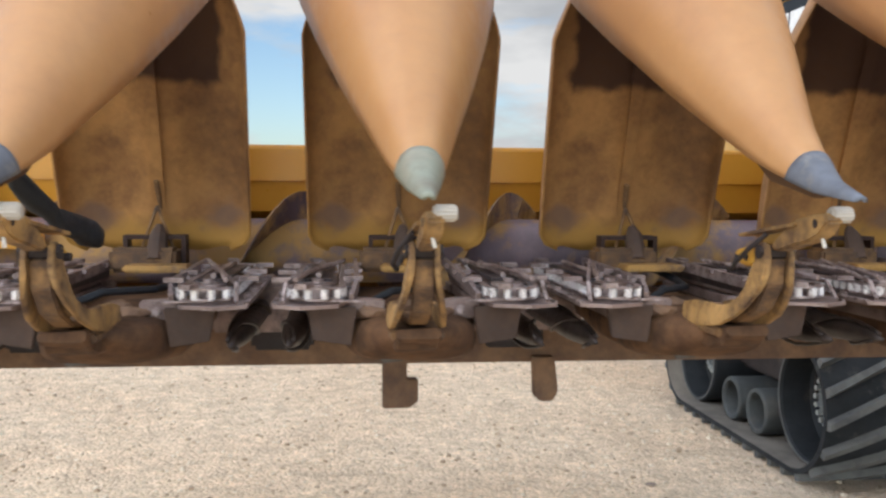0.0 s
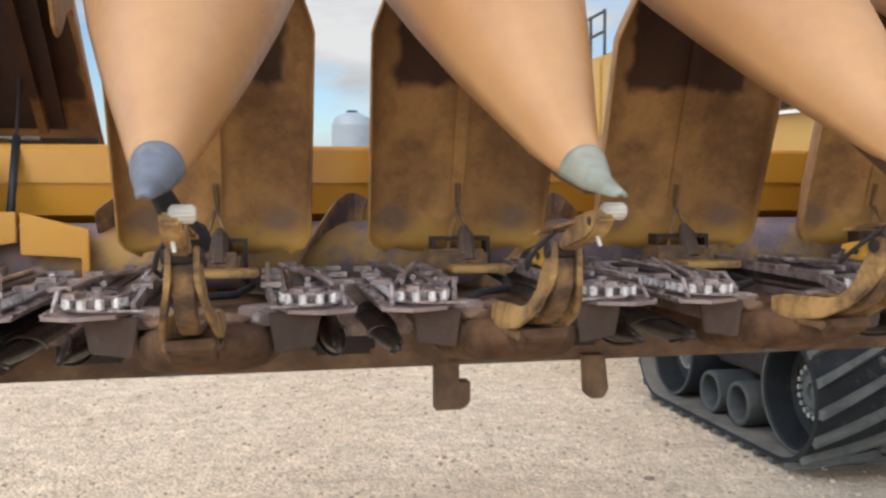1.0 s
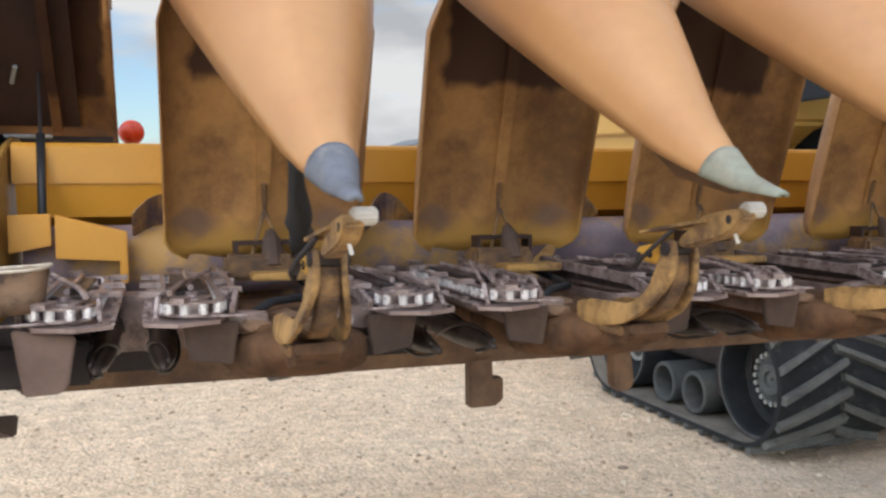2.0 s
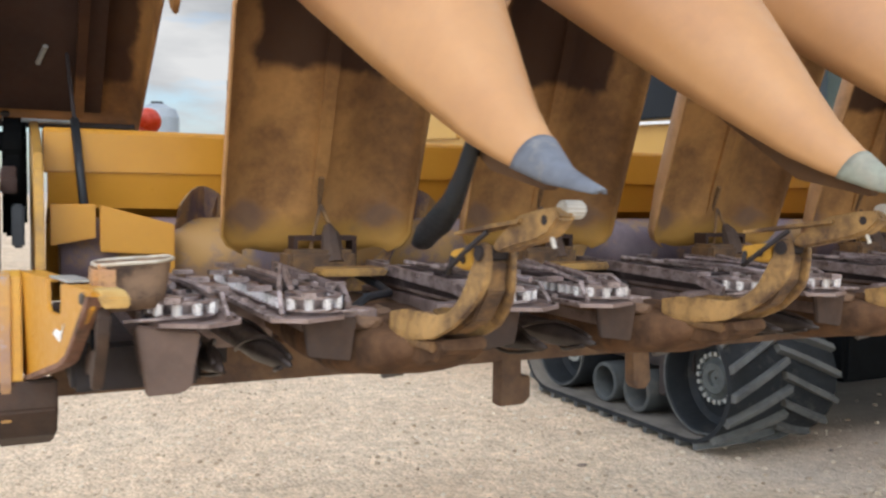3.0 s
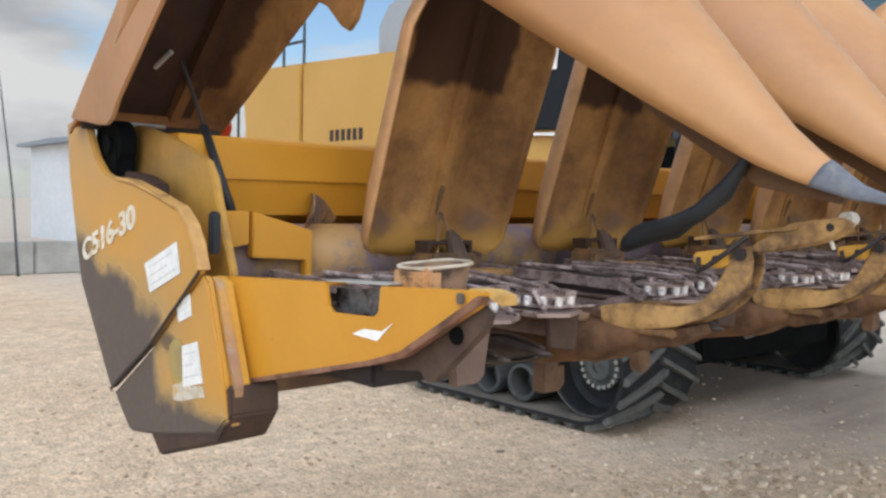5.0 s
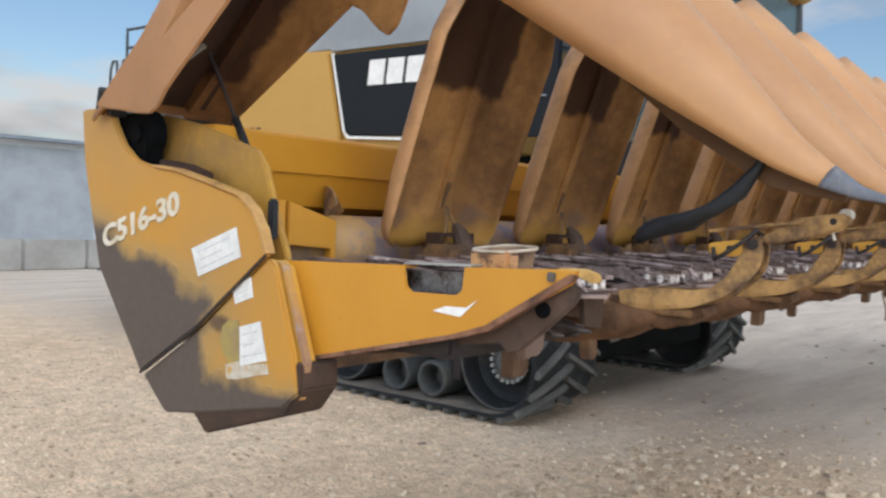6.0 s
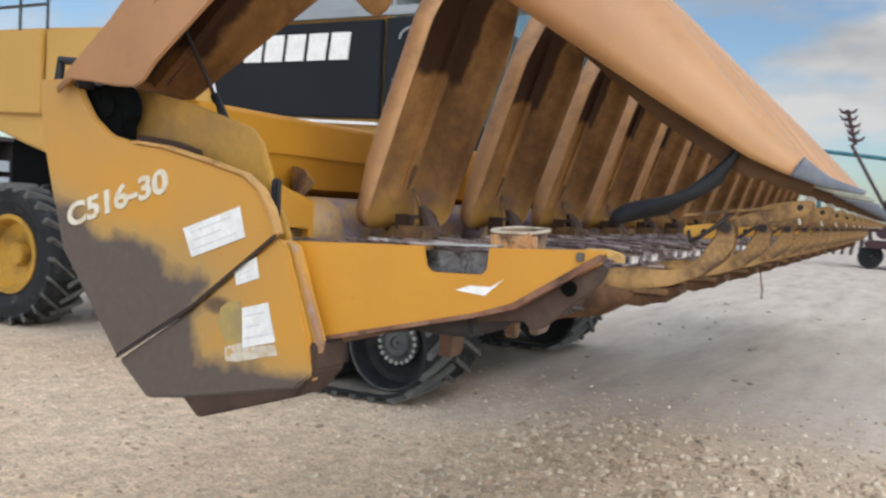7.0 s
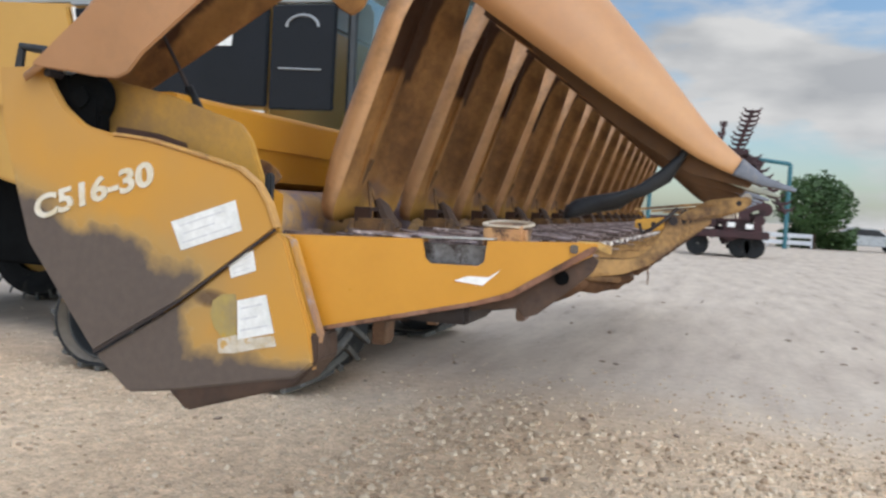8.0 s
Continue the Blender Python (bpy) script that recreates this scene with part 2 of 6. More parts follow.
def hood_wear_and_shade(m):
    """Two rubbed purple-grey spots low on the lobes, bare ochre paint along the foot of a hood, and painted shade at
    its hinge.
    """
    n, l = m.node_tree.nodes, m.node_tree.links
    p = n["Principled BSDF"]
    under = p.inputs["Base Color"].links[0].from_socket
    co = n.new("ShaderNodeTexCoord")
    sp = n.new("ShaderNodeSeparateXYZ")
    l.new(co.outputs["Object"], sp.inputs[0])
    nz_ = n.new("ShaderNodeTexNoise")
    nz_.inputs["Scale"].default_value, nz_.inputs["Detail"].default_value = 14.0, 6.0
    l.new(co.outputs["Object"], nz_.inputs["Vector"])

    def calc(op, a, b=0.0):
        q = n.new("ShaderNodeMath")
        q.operation = op
        for i, v in enumerate((a, b)):
            if isinstance(v, (int, float)):
                q.inputs[i].default_value = v
            else:
                l.new(v, q.inputs[i])
        return q.outputs[0]

    def mapped(src, a, b, top):
        q = n.new("ShaderNodeMapRange")
        q.interpolation_type = "SMOOTHSTEP"
        q.inputs["From Min"].default_value, q.inputs["From Max"].default_value, q.inputs["To Max"].default_value = a, b, top
        l.new(src, q.inputs["Value"])
        return q.outputs["Result"]

    def over(fac, a, colour):
        q = n.new("ShaderNodeMix")
        q.data_type = "RGBA"
        q.inputs[7].default_value = colour
        l.new(fac, q.inputs[0])
        l.new(a, q.inputs[6])
        return q.outputs[2]
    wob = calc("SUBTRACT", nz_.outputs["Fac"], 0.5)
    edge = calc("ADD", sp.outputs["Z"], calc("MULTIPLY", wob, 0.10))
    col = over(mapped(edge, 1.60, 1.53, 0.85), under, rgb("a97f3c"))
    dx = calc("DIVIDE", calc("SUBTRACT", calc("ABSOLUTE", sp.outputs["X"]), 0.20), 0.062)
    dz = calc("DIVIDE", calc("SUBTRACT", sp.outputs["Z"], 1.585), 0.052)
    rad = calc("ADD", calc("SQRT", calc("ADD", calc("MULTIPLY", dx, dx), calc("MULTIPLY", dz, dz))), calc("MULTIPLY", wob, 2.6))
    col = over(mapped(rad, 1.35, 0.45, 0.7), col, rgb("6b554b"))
    # dark maroon painted in for the hinge recess's shade, high up between the lobes
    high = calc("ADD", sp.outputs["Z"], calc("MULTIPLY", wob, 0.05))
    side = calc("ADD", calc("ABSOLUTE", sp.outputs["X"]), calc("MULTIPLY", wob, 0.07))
    hinge_shade = calc("MULTIPLY", mapped(high, 1.985, 2.02, 0.9), mapped(side, 0.222, 0.195, 1.0))
    col = over(hinge_shade, col, rgb("331e17"))
    l.new(col, p.inputs["Base Color"])


hood_wear_and_shade(M_HOOD)

mg = bpy.data.materials.new("pale_gravel")
mg.use_nodes = True


def gravel_nodes(m, speck):
    n, l = m.node_tree.nodes, m.node_tree.links
    p = n["Principled BSDF"]
    p.inputs["Roughness"].default_value = 0.92
    p.inputs["Specular IOR Level"].default_value = 0.2
    co = n.new("ShaderNodeTexCoord")
    vor = n.new("ShaderNodeTexVoronoi")
    vor.inputs["Scale"].default_value = 42.0
    big = n.new("ShaderNodeTexNoise")
    big.inputs["Scale"].default_value, big.inputs["Detail"].default_value = 0.55, 6.0
    mid = n.new("ShaderNodeTexNoise")
    mid.inputs["Scale"].default_value, mid.inputs["Detail"].default_value, mid.inputs["Roughness"].default_value = 9.0, 6.0, 0.7
    clump = n.new("ShaderNodeTexNoise")
    clump.inputs["Scale"].default_value, clump.inputs["Detail"].default_value, clump.inputs["Roughness"].default_value = 3.2, 7.0, 0.62
    for q in (vor, big, mid, clump):
        l.new(co.outputs["Object"], q.inputs["Vector"])
    def two(src, a, z, lo, hi):
        q = n.new("ShaderNodeValToRGB")
        e = q.color_ramp.elements
        e[0].position, e[0].color = lo, rgb(a)
        e[1].position, e[1].color = hi, rgb(z)
        l.new(src, q.inputs["Fac"])
        return q.outputs["Color"]

    def mapped(src, a, z, lo, hi):
        q = n.new("ShaderNodeMapRange")
        for nm, v in (("From Min", a), ("From Max", z), ("To Min", lo), ("To Max", hi)):
            q.inputs[nm].default_value = v
        l.new(src, q.inputs["Value"])
        return q.outputs["Result"]

    def blend(fac, a, z, mode="MIX"):
        q = n.new("ShaderNodeMix")
        q.data_type, q.blend_type = "RGBA", mode
        for s, v in ((0, fac), (6, a), (7, z)):
            if isinstance(v, float):
                q.inputs[s].default_value = v
            else:
                l.new(v, q.inputs[s])
        return q.outputs[2]

    def calc(op, a, z):
        q = n.new("ShaderNodeMath")
        q.operation = op
        for i, v in enumerate((a, z)):
            if isinstance(v, (int, float)):
                q.inputs[i].default_value = v
            else:
                l.new(v, q.inputs[i])
        return q.outputs[0]
    sepc = n.new("ShaderNodeSeparateColor")
    l.new(vor.outputs["Color"], sepc.inputs["Color"])
    # loose chips: beige to pinkish brown, speckled stone by stone
    loose = blend(1.0, two(big.outputs["Fac"], "d1b799", "dbc5a8", 0.3, 0.7), mapped(mid.outputs["Fac"], 0.3, 0.7, 0.74, 1.22), "MULTIPLY")
    loose = blend(1.0, loose, mapped(clump.outputs["Fac"], 0.32, 0.68, 0.86, 1.14), "MULTIPLY")
    loose = blend(1.0, loose, mapped(sepc.outputs["Red"], 0.0, 1.0, 1 - speck, 1 + speck), "MULTIPLY")
    # driven lane: smooth grey fines with darker wheel smears
    mpk = n.new("ShaderNodeMapping")
    mpk.inputs["Scale"].default_value = (0.35, 1.6, 1.0)
    smear = n.new("ShaderNodeTexNoise")
    smear.inputs["Scale"].default_value, smear.inputs["Detail"].default_value, smear.inputs["Roughness"].default_value = 1.6, 7.0, 0.6
    l.new(co.outputs["Object"], mpk.inputs["Vector"])
    l.new(mpk.outputs["Vector"], smear.inputs["Vector"])
    packed = blend(1.0, two(smear.outputs["Fac"], "b3a596", "cabdac", 0.34, 0.66), mapped(mid.outputs["Fac"], 0.3, 0.7, 0.88, 1.07), "MULTIPLY")
    spot = mapped(smear.outputs["Fac"], 0.37, 0.32, 0.0, 0.4)
    packed = blend(spot, packed, two(mid.outputs["Fac"], "7d7066", "8d8074", 0.3, 0.7))
    sx_ = n.new("ShaderNodeSeparateXYZ")
    l.new(co.outputs["Object"], sx_.inputs[0])
    edge = calc("ADD", sx_.outputs["X"], calc("ADD", calc("MULTIPLY", calc("SUBTRACT", big.outputs["Fac"], 0.5), 2.2), calc("MULTIPLY", calc("SUBTRACT", mid.outputs["Fac"], 0.5), 1.2)))
    lane = mapped(edge, 3.6, 6.0, 0.0, 1.0)
    l.new(blend(lane, loose, packed), p.inputs["Base Color"])
    b = n.new("ShaderNodeBump")
    b.inputs["Distance"].default_value = 0.02
    l.new(mapped(lane, 0.0, 1.0, 0.8, 0.28), b.inputs["Strength"])
    l.new(calc("SUBTRACT", mid.outputs["Fac"], vor.outputs["Distance"]), b.inputs["Height"])
    l.new(b.outputs["Normal"], p.inputs["Normal"])


gravel_nodes(mg, 0.15)


# ---- building blocks ----
def part(name, bm, mat, parent=None, label="", smooth=False):
    me = bpy.data.meshes.new(name)
    bmesh.ops.recalc_face_normals(bm, faces=bm.faces)
    if smooth:
        for fc in bm.faces:
            fc.smooth = True
    bm.to_mesh(me)
    bm.free()
    me.materials.append(mat)
    ob = new(name, me)
    ob.parent = parent
    if label:
        ob["label"] = label
    return ob


def root(name, loc, label, category, group="", kind=""):
    e = new(name)
    e.location = loc
    return tagged(e, label, category, group, kind)


def box(bm, c, s, m=None, bev=0.0):
    b2 = bmesh.new() if bev else bm
    r = bmesh.ops.create_cube(b2, size=1.0, matrix=Matrix.Diagonal((*s, 1)))
    if bev:
        bmesh.ops.bevel(b2, geom=b2.edges[:], offset=bev, segments=2, affect="EDGES")
        r = {"verts": b2.verts[:]}
    t = Matrix.Translation(c) @ (m or Matrix())
    bmesh.ops.transform(b2, matrix=t, verts=r["verts"])
    if bev:
        join(bm, b2)
    return bm


def join(bm, b2):
    me = bpy.data.meshes.new("tmp")
    b2.to_mesh(me)
    b2.free()
    bm.from_mesh(me)
    bpy.data.meshes.remove(me)


def prism(bm, poly, x0, x1, bev=0.0, axis="x"):
    """A plate: an outline in (y, z) pulled from x0 to x1; axis 'y' takes (x, z), 'z' takes (x, y)."""
    def pt(a, b, c):
        return {"x": (c, a, b), "y": (a, c, b), "z": (a, b, c)}[axis]
    b2 = bmesh.new()
    lo = [b2.verts.new(pt(a, b, x0)) for a, b in poly]
    hi = [b2.verts.new(pt(a, b, x1)) for a, b in poly]
    k = len(poly)
    b2.faces.new(lo)
    b2.faces.new(hi[::-1])
    for i in range(k):
        b2.faces.new((lo[i], hi[i], hi[(i + 1) % k], lo[(i + 1) % k]))
    bmesh.ops.recalc_face_normals(b2, faces=b2.faces)
    if bev:
        bmesh.ops.bevel(b2, geom=b2.edges[:], offset=bev, segments=2, affect="EDGES")
    join(bm, b2)
    return bm


def loft(bm, sections, closed=True, caps=True, inner=None):
    rows = [[bm.verts.new(p) for p in s] for s in sections]
    for a, b in zip(rows, rows[1:]):
        k = len(a)
        for i in range(k if closed else k - 1):
            fc = bm.faces.new((a[i], a[(i + 1) % k], b[(i + 1) % k], b[i]))
            if inner is not None and i >= inner:
                fc.material_index = 1
    if caps:
        bm.faces.new(rows[0][::-1])
        bm.faces.new(rows[-1])
    return bm


def tube(bm, pts, r, seg=8):
    """A round bar along pts; r one radius or one for each point."""
    pts = [Vector(p) for p in pts]
    rs = r if isinstance(r, (list, tuple)) else [r] * len(pts)
    secs = []
    side = None
    for i, p in enumerate(pts):
        d = (pts[min(i + 1, len(pts) - 1)] - pts[max(i - 1, 0)]).normalized()
        if side is None:
            side = d.orthogonal().normalized()
        side = (side - d * side.dot(d)).normalized()
        up = d.cross(side)
        secs.append([p + rs[i] * (math.cos(2 * math.pi * k / seg) * side + math.sin(2 * math.pi * k / seg) * up) for k in range(seg)])
    return loft(bm, secs)


def strip(bm, pts, w, th, axis=(1, 0, 0)):
    """A flat bar of width w along axis and thickness th that follows pts."""
    pts, ax = [Vector(p) for p in pts], Vector(axis)
    secs = []
    for i, p in enumerate(pts):
        d = (pts[min(i + 1, len(pts) - 1)] - pts[max(i - 1, 0)]).normalized()
        n = d.cross(ax).normalized()
        ww = w[i] if isinstance(w, (list, tuple)) else w
        secs.append([p + ax * ww / 2 + n * th / 2, p - ax * ww / 2 + n * th / 2, p - ax * ww / 2 - n * th / 2, p + ax * ww / 2 - n * th / 2])
    return loft(bm, secs)


def band(bm, pts, th, x0, x1, n=14):
    """A thick curved bar in the (y, z) plane: a smooth line through pts, with its own depth th at each, from x0 to x1."""
    secs = []
    m = len(pts) - 1
    P = [Vector((0, *p)) for p in pts]

    def at(u):
        i = min(int(u), m - 1)
        f_ = u - i
        a, p, q, d = P[max(i - 1, 0)], P[i], P[i + 1], P[min(i + 2, m)]
        return 0.5 * (2 * p + (q - a) * f_ + (2 * a - 5 * p + 4 * q - d) * f_ ** 2 + (3 * p - a - 3 * q + d) * f_ ** 3), th[i] + (th[i + 1] - th[i]) * f_
    for k in range(n + 1):
        u = m * k / n
        p, t = at(u)
        e = (at(min(u + 0.02, m))[0] - at(max(u - 0.02, 0))[0]).normalized()
        nn = Vector((0, -e.z, e.y)) * t / 2
        r = 0.006
        nv = nn.normalized()
        secs.append([p + Vector((x0 + r, 0, 0)) - nn, p + Vector((x1 - r, 0, 0)) - nn, p + Vector((x1, 0, 0)) - nn + nv * r, p + Vector((x1, 0, 0)) + nn - nv * r,
                     p + Vector((x1 - r, 0, 0)) + nn, p + Vector((x0 + r, 0, 0)) + nn, p + Vector((x0, 0, 0)) + nn - nv * r, p + Vector((x0, 0, 0)) - nn + nv * r])
    return loft(bm, secs)


def ring(bm, c, prof, seg=32, axis="x", arc=2 * math.pi):
    """A turned form: prof of (along axis, radius) closed round c."""
    secs = []
    n = seg if arc > 6.2 else seg + 1
    for k in range(n):
        a = arc * k / seg
        s = []
        for u, r in prof:
            p = {"x": (u, r * math.cos(a), r * math.sin(a)), "y": (r * math.cos(a), u, r * math.sin(a)), "z": (r * math.cos(a), r * math.sin(a), u)}[axis]
            s.append(Vector(c) + Vector(p))
        secs.append(s)
    if arc > 6.2:
        rows = [[bm.verts.new(p) for p in s] for s in secs]
        k = len(prof)
        for i in range(n):
            a, b = rows[i], rows[(i + 1) % n]
            for j in range(k):
                bm.faces.new((a[j], a[(j + 1) % k], b[(j + 1) % k], b[j]))
        return bm
    return loft(bm, secs)


def disc(bm, c, r, u0, u1, seg=24, axis="x"):
    m = {"x": Matrix.Rotation(radians(90), 4, "Y"), "y": Matrix.Rotation(radians(90), 4, "X"), "z": Matrix()}[axis]
    off = {"x": (1, 0, 0), "y": (0, 1, 0), "z": (0, 0, 1)}[axis]
    bmesh.ops.create_cone(bm, cap_ends=True, segments=seg, radius1=r, radius2=r, depth=abs(u1 - u0), matrix=Matrix.Translation(Vector(c) + Vector(off) * (u0 + u1) / 2) @ m)
    return bm


def lettering(text, size, mat, name, parent, m, thick=0.002):
    """Raised writing in the built-in font, as a mesh."""
    cu = bpy.data.curves.new(name, "FONT")
    cu.body, cu.size, cu.extrude = text, size, thick
    cu.offset = size * 0.032
    ob = bpy.data.objects.new(name, cu)
    scene.collection.objects.link(ob)
    dg = bpy.context.evaluated_depsgraph_get()
    me = bpy.data.meshes.new_from_object(ob.evaluated_get(dg))
    bpy.data.objects.remove(ob)
    me.materials.clear()
    me.materials.append(mat)
    me.transform(m)
    o2 = new(name, me)
    o2.parent = parent
    return o2


# ---- ground ----
bm = bmesh.new()
xs = sorted(set([-900, -300, -100, -40] + [-20 + i * 2.0 for i in range(31)] + [70, 120, 300, 900]))
ys = sorted(set([-900, -300, -100, -40] + [-20 + i * 2.0 for i in range(31)] + [70, 120, 300, 900]))
grid = [[bm.verts.new((x, y, 0.0)) for y in ys] for x in xs]
for i in range(len(xs) - 1):
    for j in range(len(ys) - 1):
        bm.faces.new((grid[i][j], grid[i + 1][j], grid[i + 1][j + 1], grid[i][j + 1]))
ground = part("ground", bm, mg)
tagged(ground, "pale beige crushed gravel yard, dry and packed", "ground", kind="structure")


def stones(count, x0, x1, y0, y1, lo, hi):
    verts, faces = [], []
    rng = random.Random(11)
    for _ in range(count):
        x, y = rng.uniform(x0, x1), rng.uniform(y0, y1)
        if x > 4.2:
            x += 2.0 * rng.random() ** 3
        if rng.random() > min(1.0, (x - x0) / 3.0, (y - y0) / 3.0, (y1 - y) / 4.0) or (y > 2.2 and rng.random() < 0.5):
            continue
        r = lo + (hi - lo) * rng.random() ** 3.5
        if y > 2.2 or x > 4.7:
            r *= 0.6
        a0, k = rng.uniform(0, 6.28), 5
        b = len(verts)
        for lay, (rr, z) in enumerate(((1.0, -0.1), (0.8, 0.55))):
            for i in range(k):
                a = a0 + 6.283 * i / k + rng.uniform(-0.3, 0.3)
                q = r * rr * rng.uniform(0.7, 1.15)
                verts.append((x + q * math.cos(a), y + q * math.sin(a), r * z * rng.uniform(0.7, 1.3)))
        verts.append((x, y, r * 0.78))
        for i in range(k):
            j = (i + 1) % k
            faces.append((b + i, b + j, b + k + j, b + k + i))
            faces.append((b + k + i, b + k + j, b + 2 * k))
    me = bpy.data.meshes.new("gravel_stones")
    me.from_pydata(verts, [], faces)
    me.materials.append(M_STONE)
    return tagged(new("gravel_stones", me), "loose pale crushed limestone chips lying on the yard", "gravel", kind="stuff")


M_STONE = bpy.data.materials.new("limestone_chip")
M_STONE.use_nodes = True
_n, _l = M_STONE.node_tree.nodes, M_STONE.node_tree.links
_g = _n.new("ShaderNodeNewGeometry")
_r = _n.new("ShaderNodeValToRGB")
for _i, (_p, _c) in enumerate(((0.0, "9c8771"), (1.0, "d6c6ae"))):
    _r.color_ramp.elements[_i].position, _r.color_ramp.elements[_i].color = _p, rgb(_c)
_l.new(_g.outputs["Random Per Island"], _r.inputs["Fac"])
_l.new(_r.outputs["Color"], _n["Principled BSDF"].inputs["Base Color"])
_n["Principled BSDF"].inputs["Roughness"].default_value = 0.95
_n["Principled BSDF"].inputs["Specular IOR Level"].default_value = 0.1
stones(80000, -5.0, 5.0, -5.5, 9.5, 0.005, 0.037)


def clods(count):
    """Crumbs of dried mud strewn on the driven lane."""
    rng = random.Random(21)
    bm = bmesh.new()
    for _ in range(count):
        x, y = rng.uniform(2.5, 16), rng.uniform(-3.5, 3.5)
        r = 0.010 + 0.030 * rng.random() ** 2
        g = bmesh.ops.create_icosphere(bm, subdivisions=1, radius=r, matrix=Matrix.Translation((x, y, r * 0.25)) @ Matrix.Rotation(rng.uniform(0, 3), 4, "Z") @ Matrix.Diagonal((rng.uniform(0.8, 2.2), rng.uniform(0.7, 1.2), rng.uniform(0.35, 0.6), 1)))
        for v in g["verts"]:
            v.co += Vector((rng.uniform(-1, 1), rng.uniform(-1, 1), rng.uniform(-0.4, 0.4))) * r * 0.2
    return tagged(part("dirt_clods", bm, M_CLOD), "small brown crumbs of dried mud on the gravel", "dirt", kind="stuff")


M_CLOD = material("dried_mud_crumb", rgb("8e7d6e"), rgb("74665a"), 0.95, scale=20, fine=90, bump=0.3)
clods(70)

# ---- corn head ----
ROW = 0.762
N_ROWS = 16
head = root("corn_head", (0, 0, 0), "wide yellow corn head with tan divider noses, held off gravel", "corn head")

AX = Vector((0, 0.876, 0.484))
UP = Vector((0, -0.484, 0.876))
TIP = Vector((0, -0.13, 1.655))


def interp(tab, v):
    for (a, p), (b, q) in zip(tab, tab[1:]):
        if v <= b:
            return p + (q - p) * (v - a) / (b - a)
    return tab[-1][1]


HALF_W = [(0, 0.009), (0.10, 0.026), (0.2, 0.048), (0.34, 0.081), (0.61, 0.153), (0.86, 0.214), (1.10, 0.264), (1.26, 0.288)]
RISE = [(0, 1.0), (0.2, 1.35), (0.34, 1.36), (0.61, 1.33), (0.86, 1.28), (1.26, 1.25)]
SAG = [(0, 0), (0.1, -0.038), (0.2, -0.056), (0.31, -0.066), (0.6, -0.052), (0.95, -0.026), (1.26, 0.0)]


def snout_shell(s0, s1, steps, grow=0.0, th=0.008):
    bm = bmesh.new()
    secs = []
    for i in range(steps + 1):
        s = s0 + (s1 - s0) * i / steps
        hw, sg = interp(HALF_W, s) + grow, interp(SAG, s)
        c = TIP + AX * s + UP * sg
        outer, inner = [], []
        for k in range(17):
            a = math.pi * k / 16
            ca, sa = math.cos(a), math.sin(a)
            ex = math.copysign(abs(ca) ** 0.9, ca)
            outer.append(c + Vector((hw * ex, 0, 0)) + UP * hw * interp(RISE, s) * sa ** 0.95)
            h2 = max(hw - th, 0.002)
            inner.append(c + Vector((h2 * ex, 0, 0)) + UP * (h2 * interp(RISE, s) * sa ** 0.95))
        secs.append(outer + inner[::-1])
    loft(bm, secs, inner=16)
    return bm


def hood_shell(zb=1.455, yb=1.315, zt=2.38, yt=0.998, hwb=0.290, hwt=0.302, depth=0.118, th=0.007):
    """Upright hood, open to the front: two hollow lobes with a ridge between them."""
    bm = bmesh.new()
    secs = []
    d = Vector((0, yt - yb, zt - zb))
    back = Vector((0, d.z, -d.y)).normalized()
    for i in range(27):
        u = i / 26
        hw = hwb + (hwt - hwb) * u
        if u < 0.085:
            hw -= 0.06 * (1 - u / 0.085) ** 2
        if u > 0.74:
            hw -= 0.095 * (u - 0.74) / 0.26
        dp_u = depth * min(1.0, 0.62 + 1.6 * u)
        c = Vector((0, yb, zb)) + d * u
        outer, inner = [], []
        for k in range(25):
            a = math.pi * k / 24
            ca, sa = math.cos(a), math.sin(a)
            ex = math.copysign(abs(ca) ** 0.6, ca)
            dp = dp_u * sa ** 0.55 * (1 - 0.42 * math.exp(-(ca / 0.16) ** 2))
            lobe = 0.022 * (1 - u / 0.06) * (1 - math.sin(math.pi * abs(ex)) ** 2) if u < 0.06 else 0.0
            outer.append(c + Vector((hw * ex, 0, lobe)) + back * dp)
            inner.append(c + Vector(((hw - th) * ex, 0, lobe)) + back * max(dp - th, 0))
        secs.append(outer + inner[::-1])
    loft(bm, secs, inner=24)
    return bm


def divider(x, tip_mat, name="divider_nose"):
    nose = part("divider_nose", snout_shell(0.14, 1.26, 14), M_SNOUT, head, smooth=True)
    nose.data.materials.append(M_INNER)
    nose.location = (x - 0.035, 0, 0)
    # added thin dark plate that fills in the shaded underside of the nose
    bm = bmesh.new()
    pts = [TIP + AX * s + UP * (interp(SAG, s) + interp(HALF_W, s) * 0.7) for s in (0.12, 0.3, 0.6, 0.95)]
    low = [TIP + AX * s + UP * (interp(SAG, s) - d_) for s, d_ in ((0.95, 0.01), (0.6, 0.05), (0.3, 0.052), (0.12, 0.018))]
    prism(bm, [(p.y, p.z) for p in pts + low], -0.014, 0.014, 0.003)
    part("keel", bm, M_INNER, nose)
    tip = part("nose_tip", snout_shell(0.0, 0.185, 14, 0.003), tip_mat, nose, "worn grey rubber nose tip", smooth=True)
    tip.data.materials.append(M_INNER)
    return nose


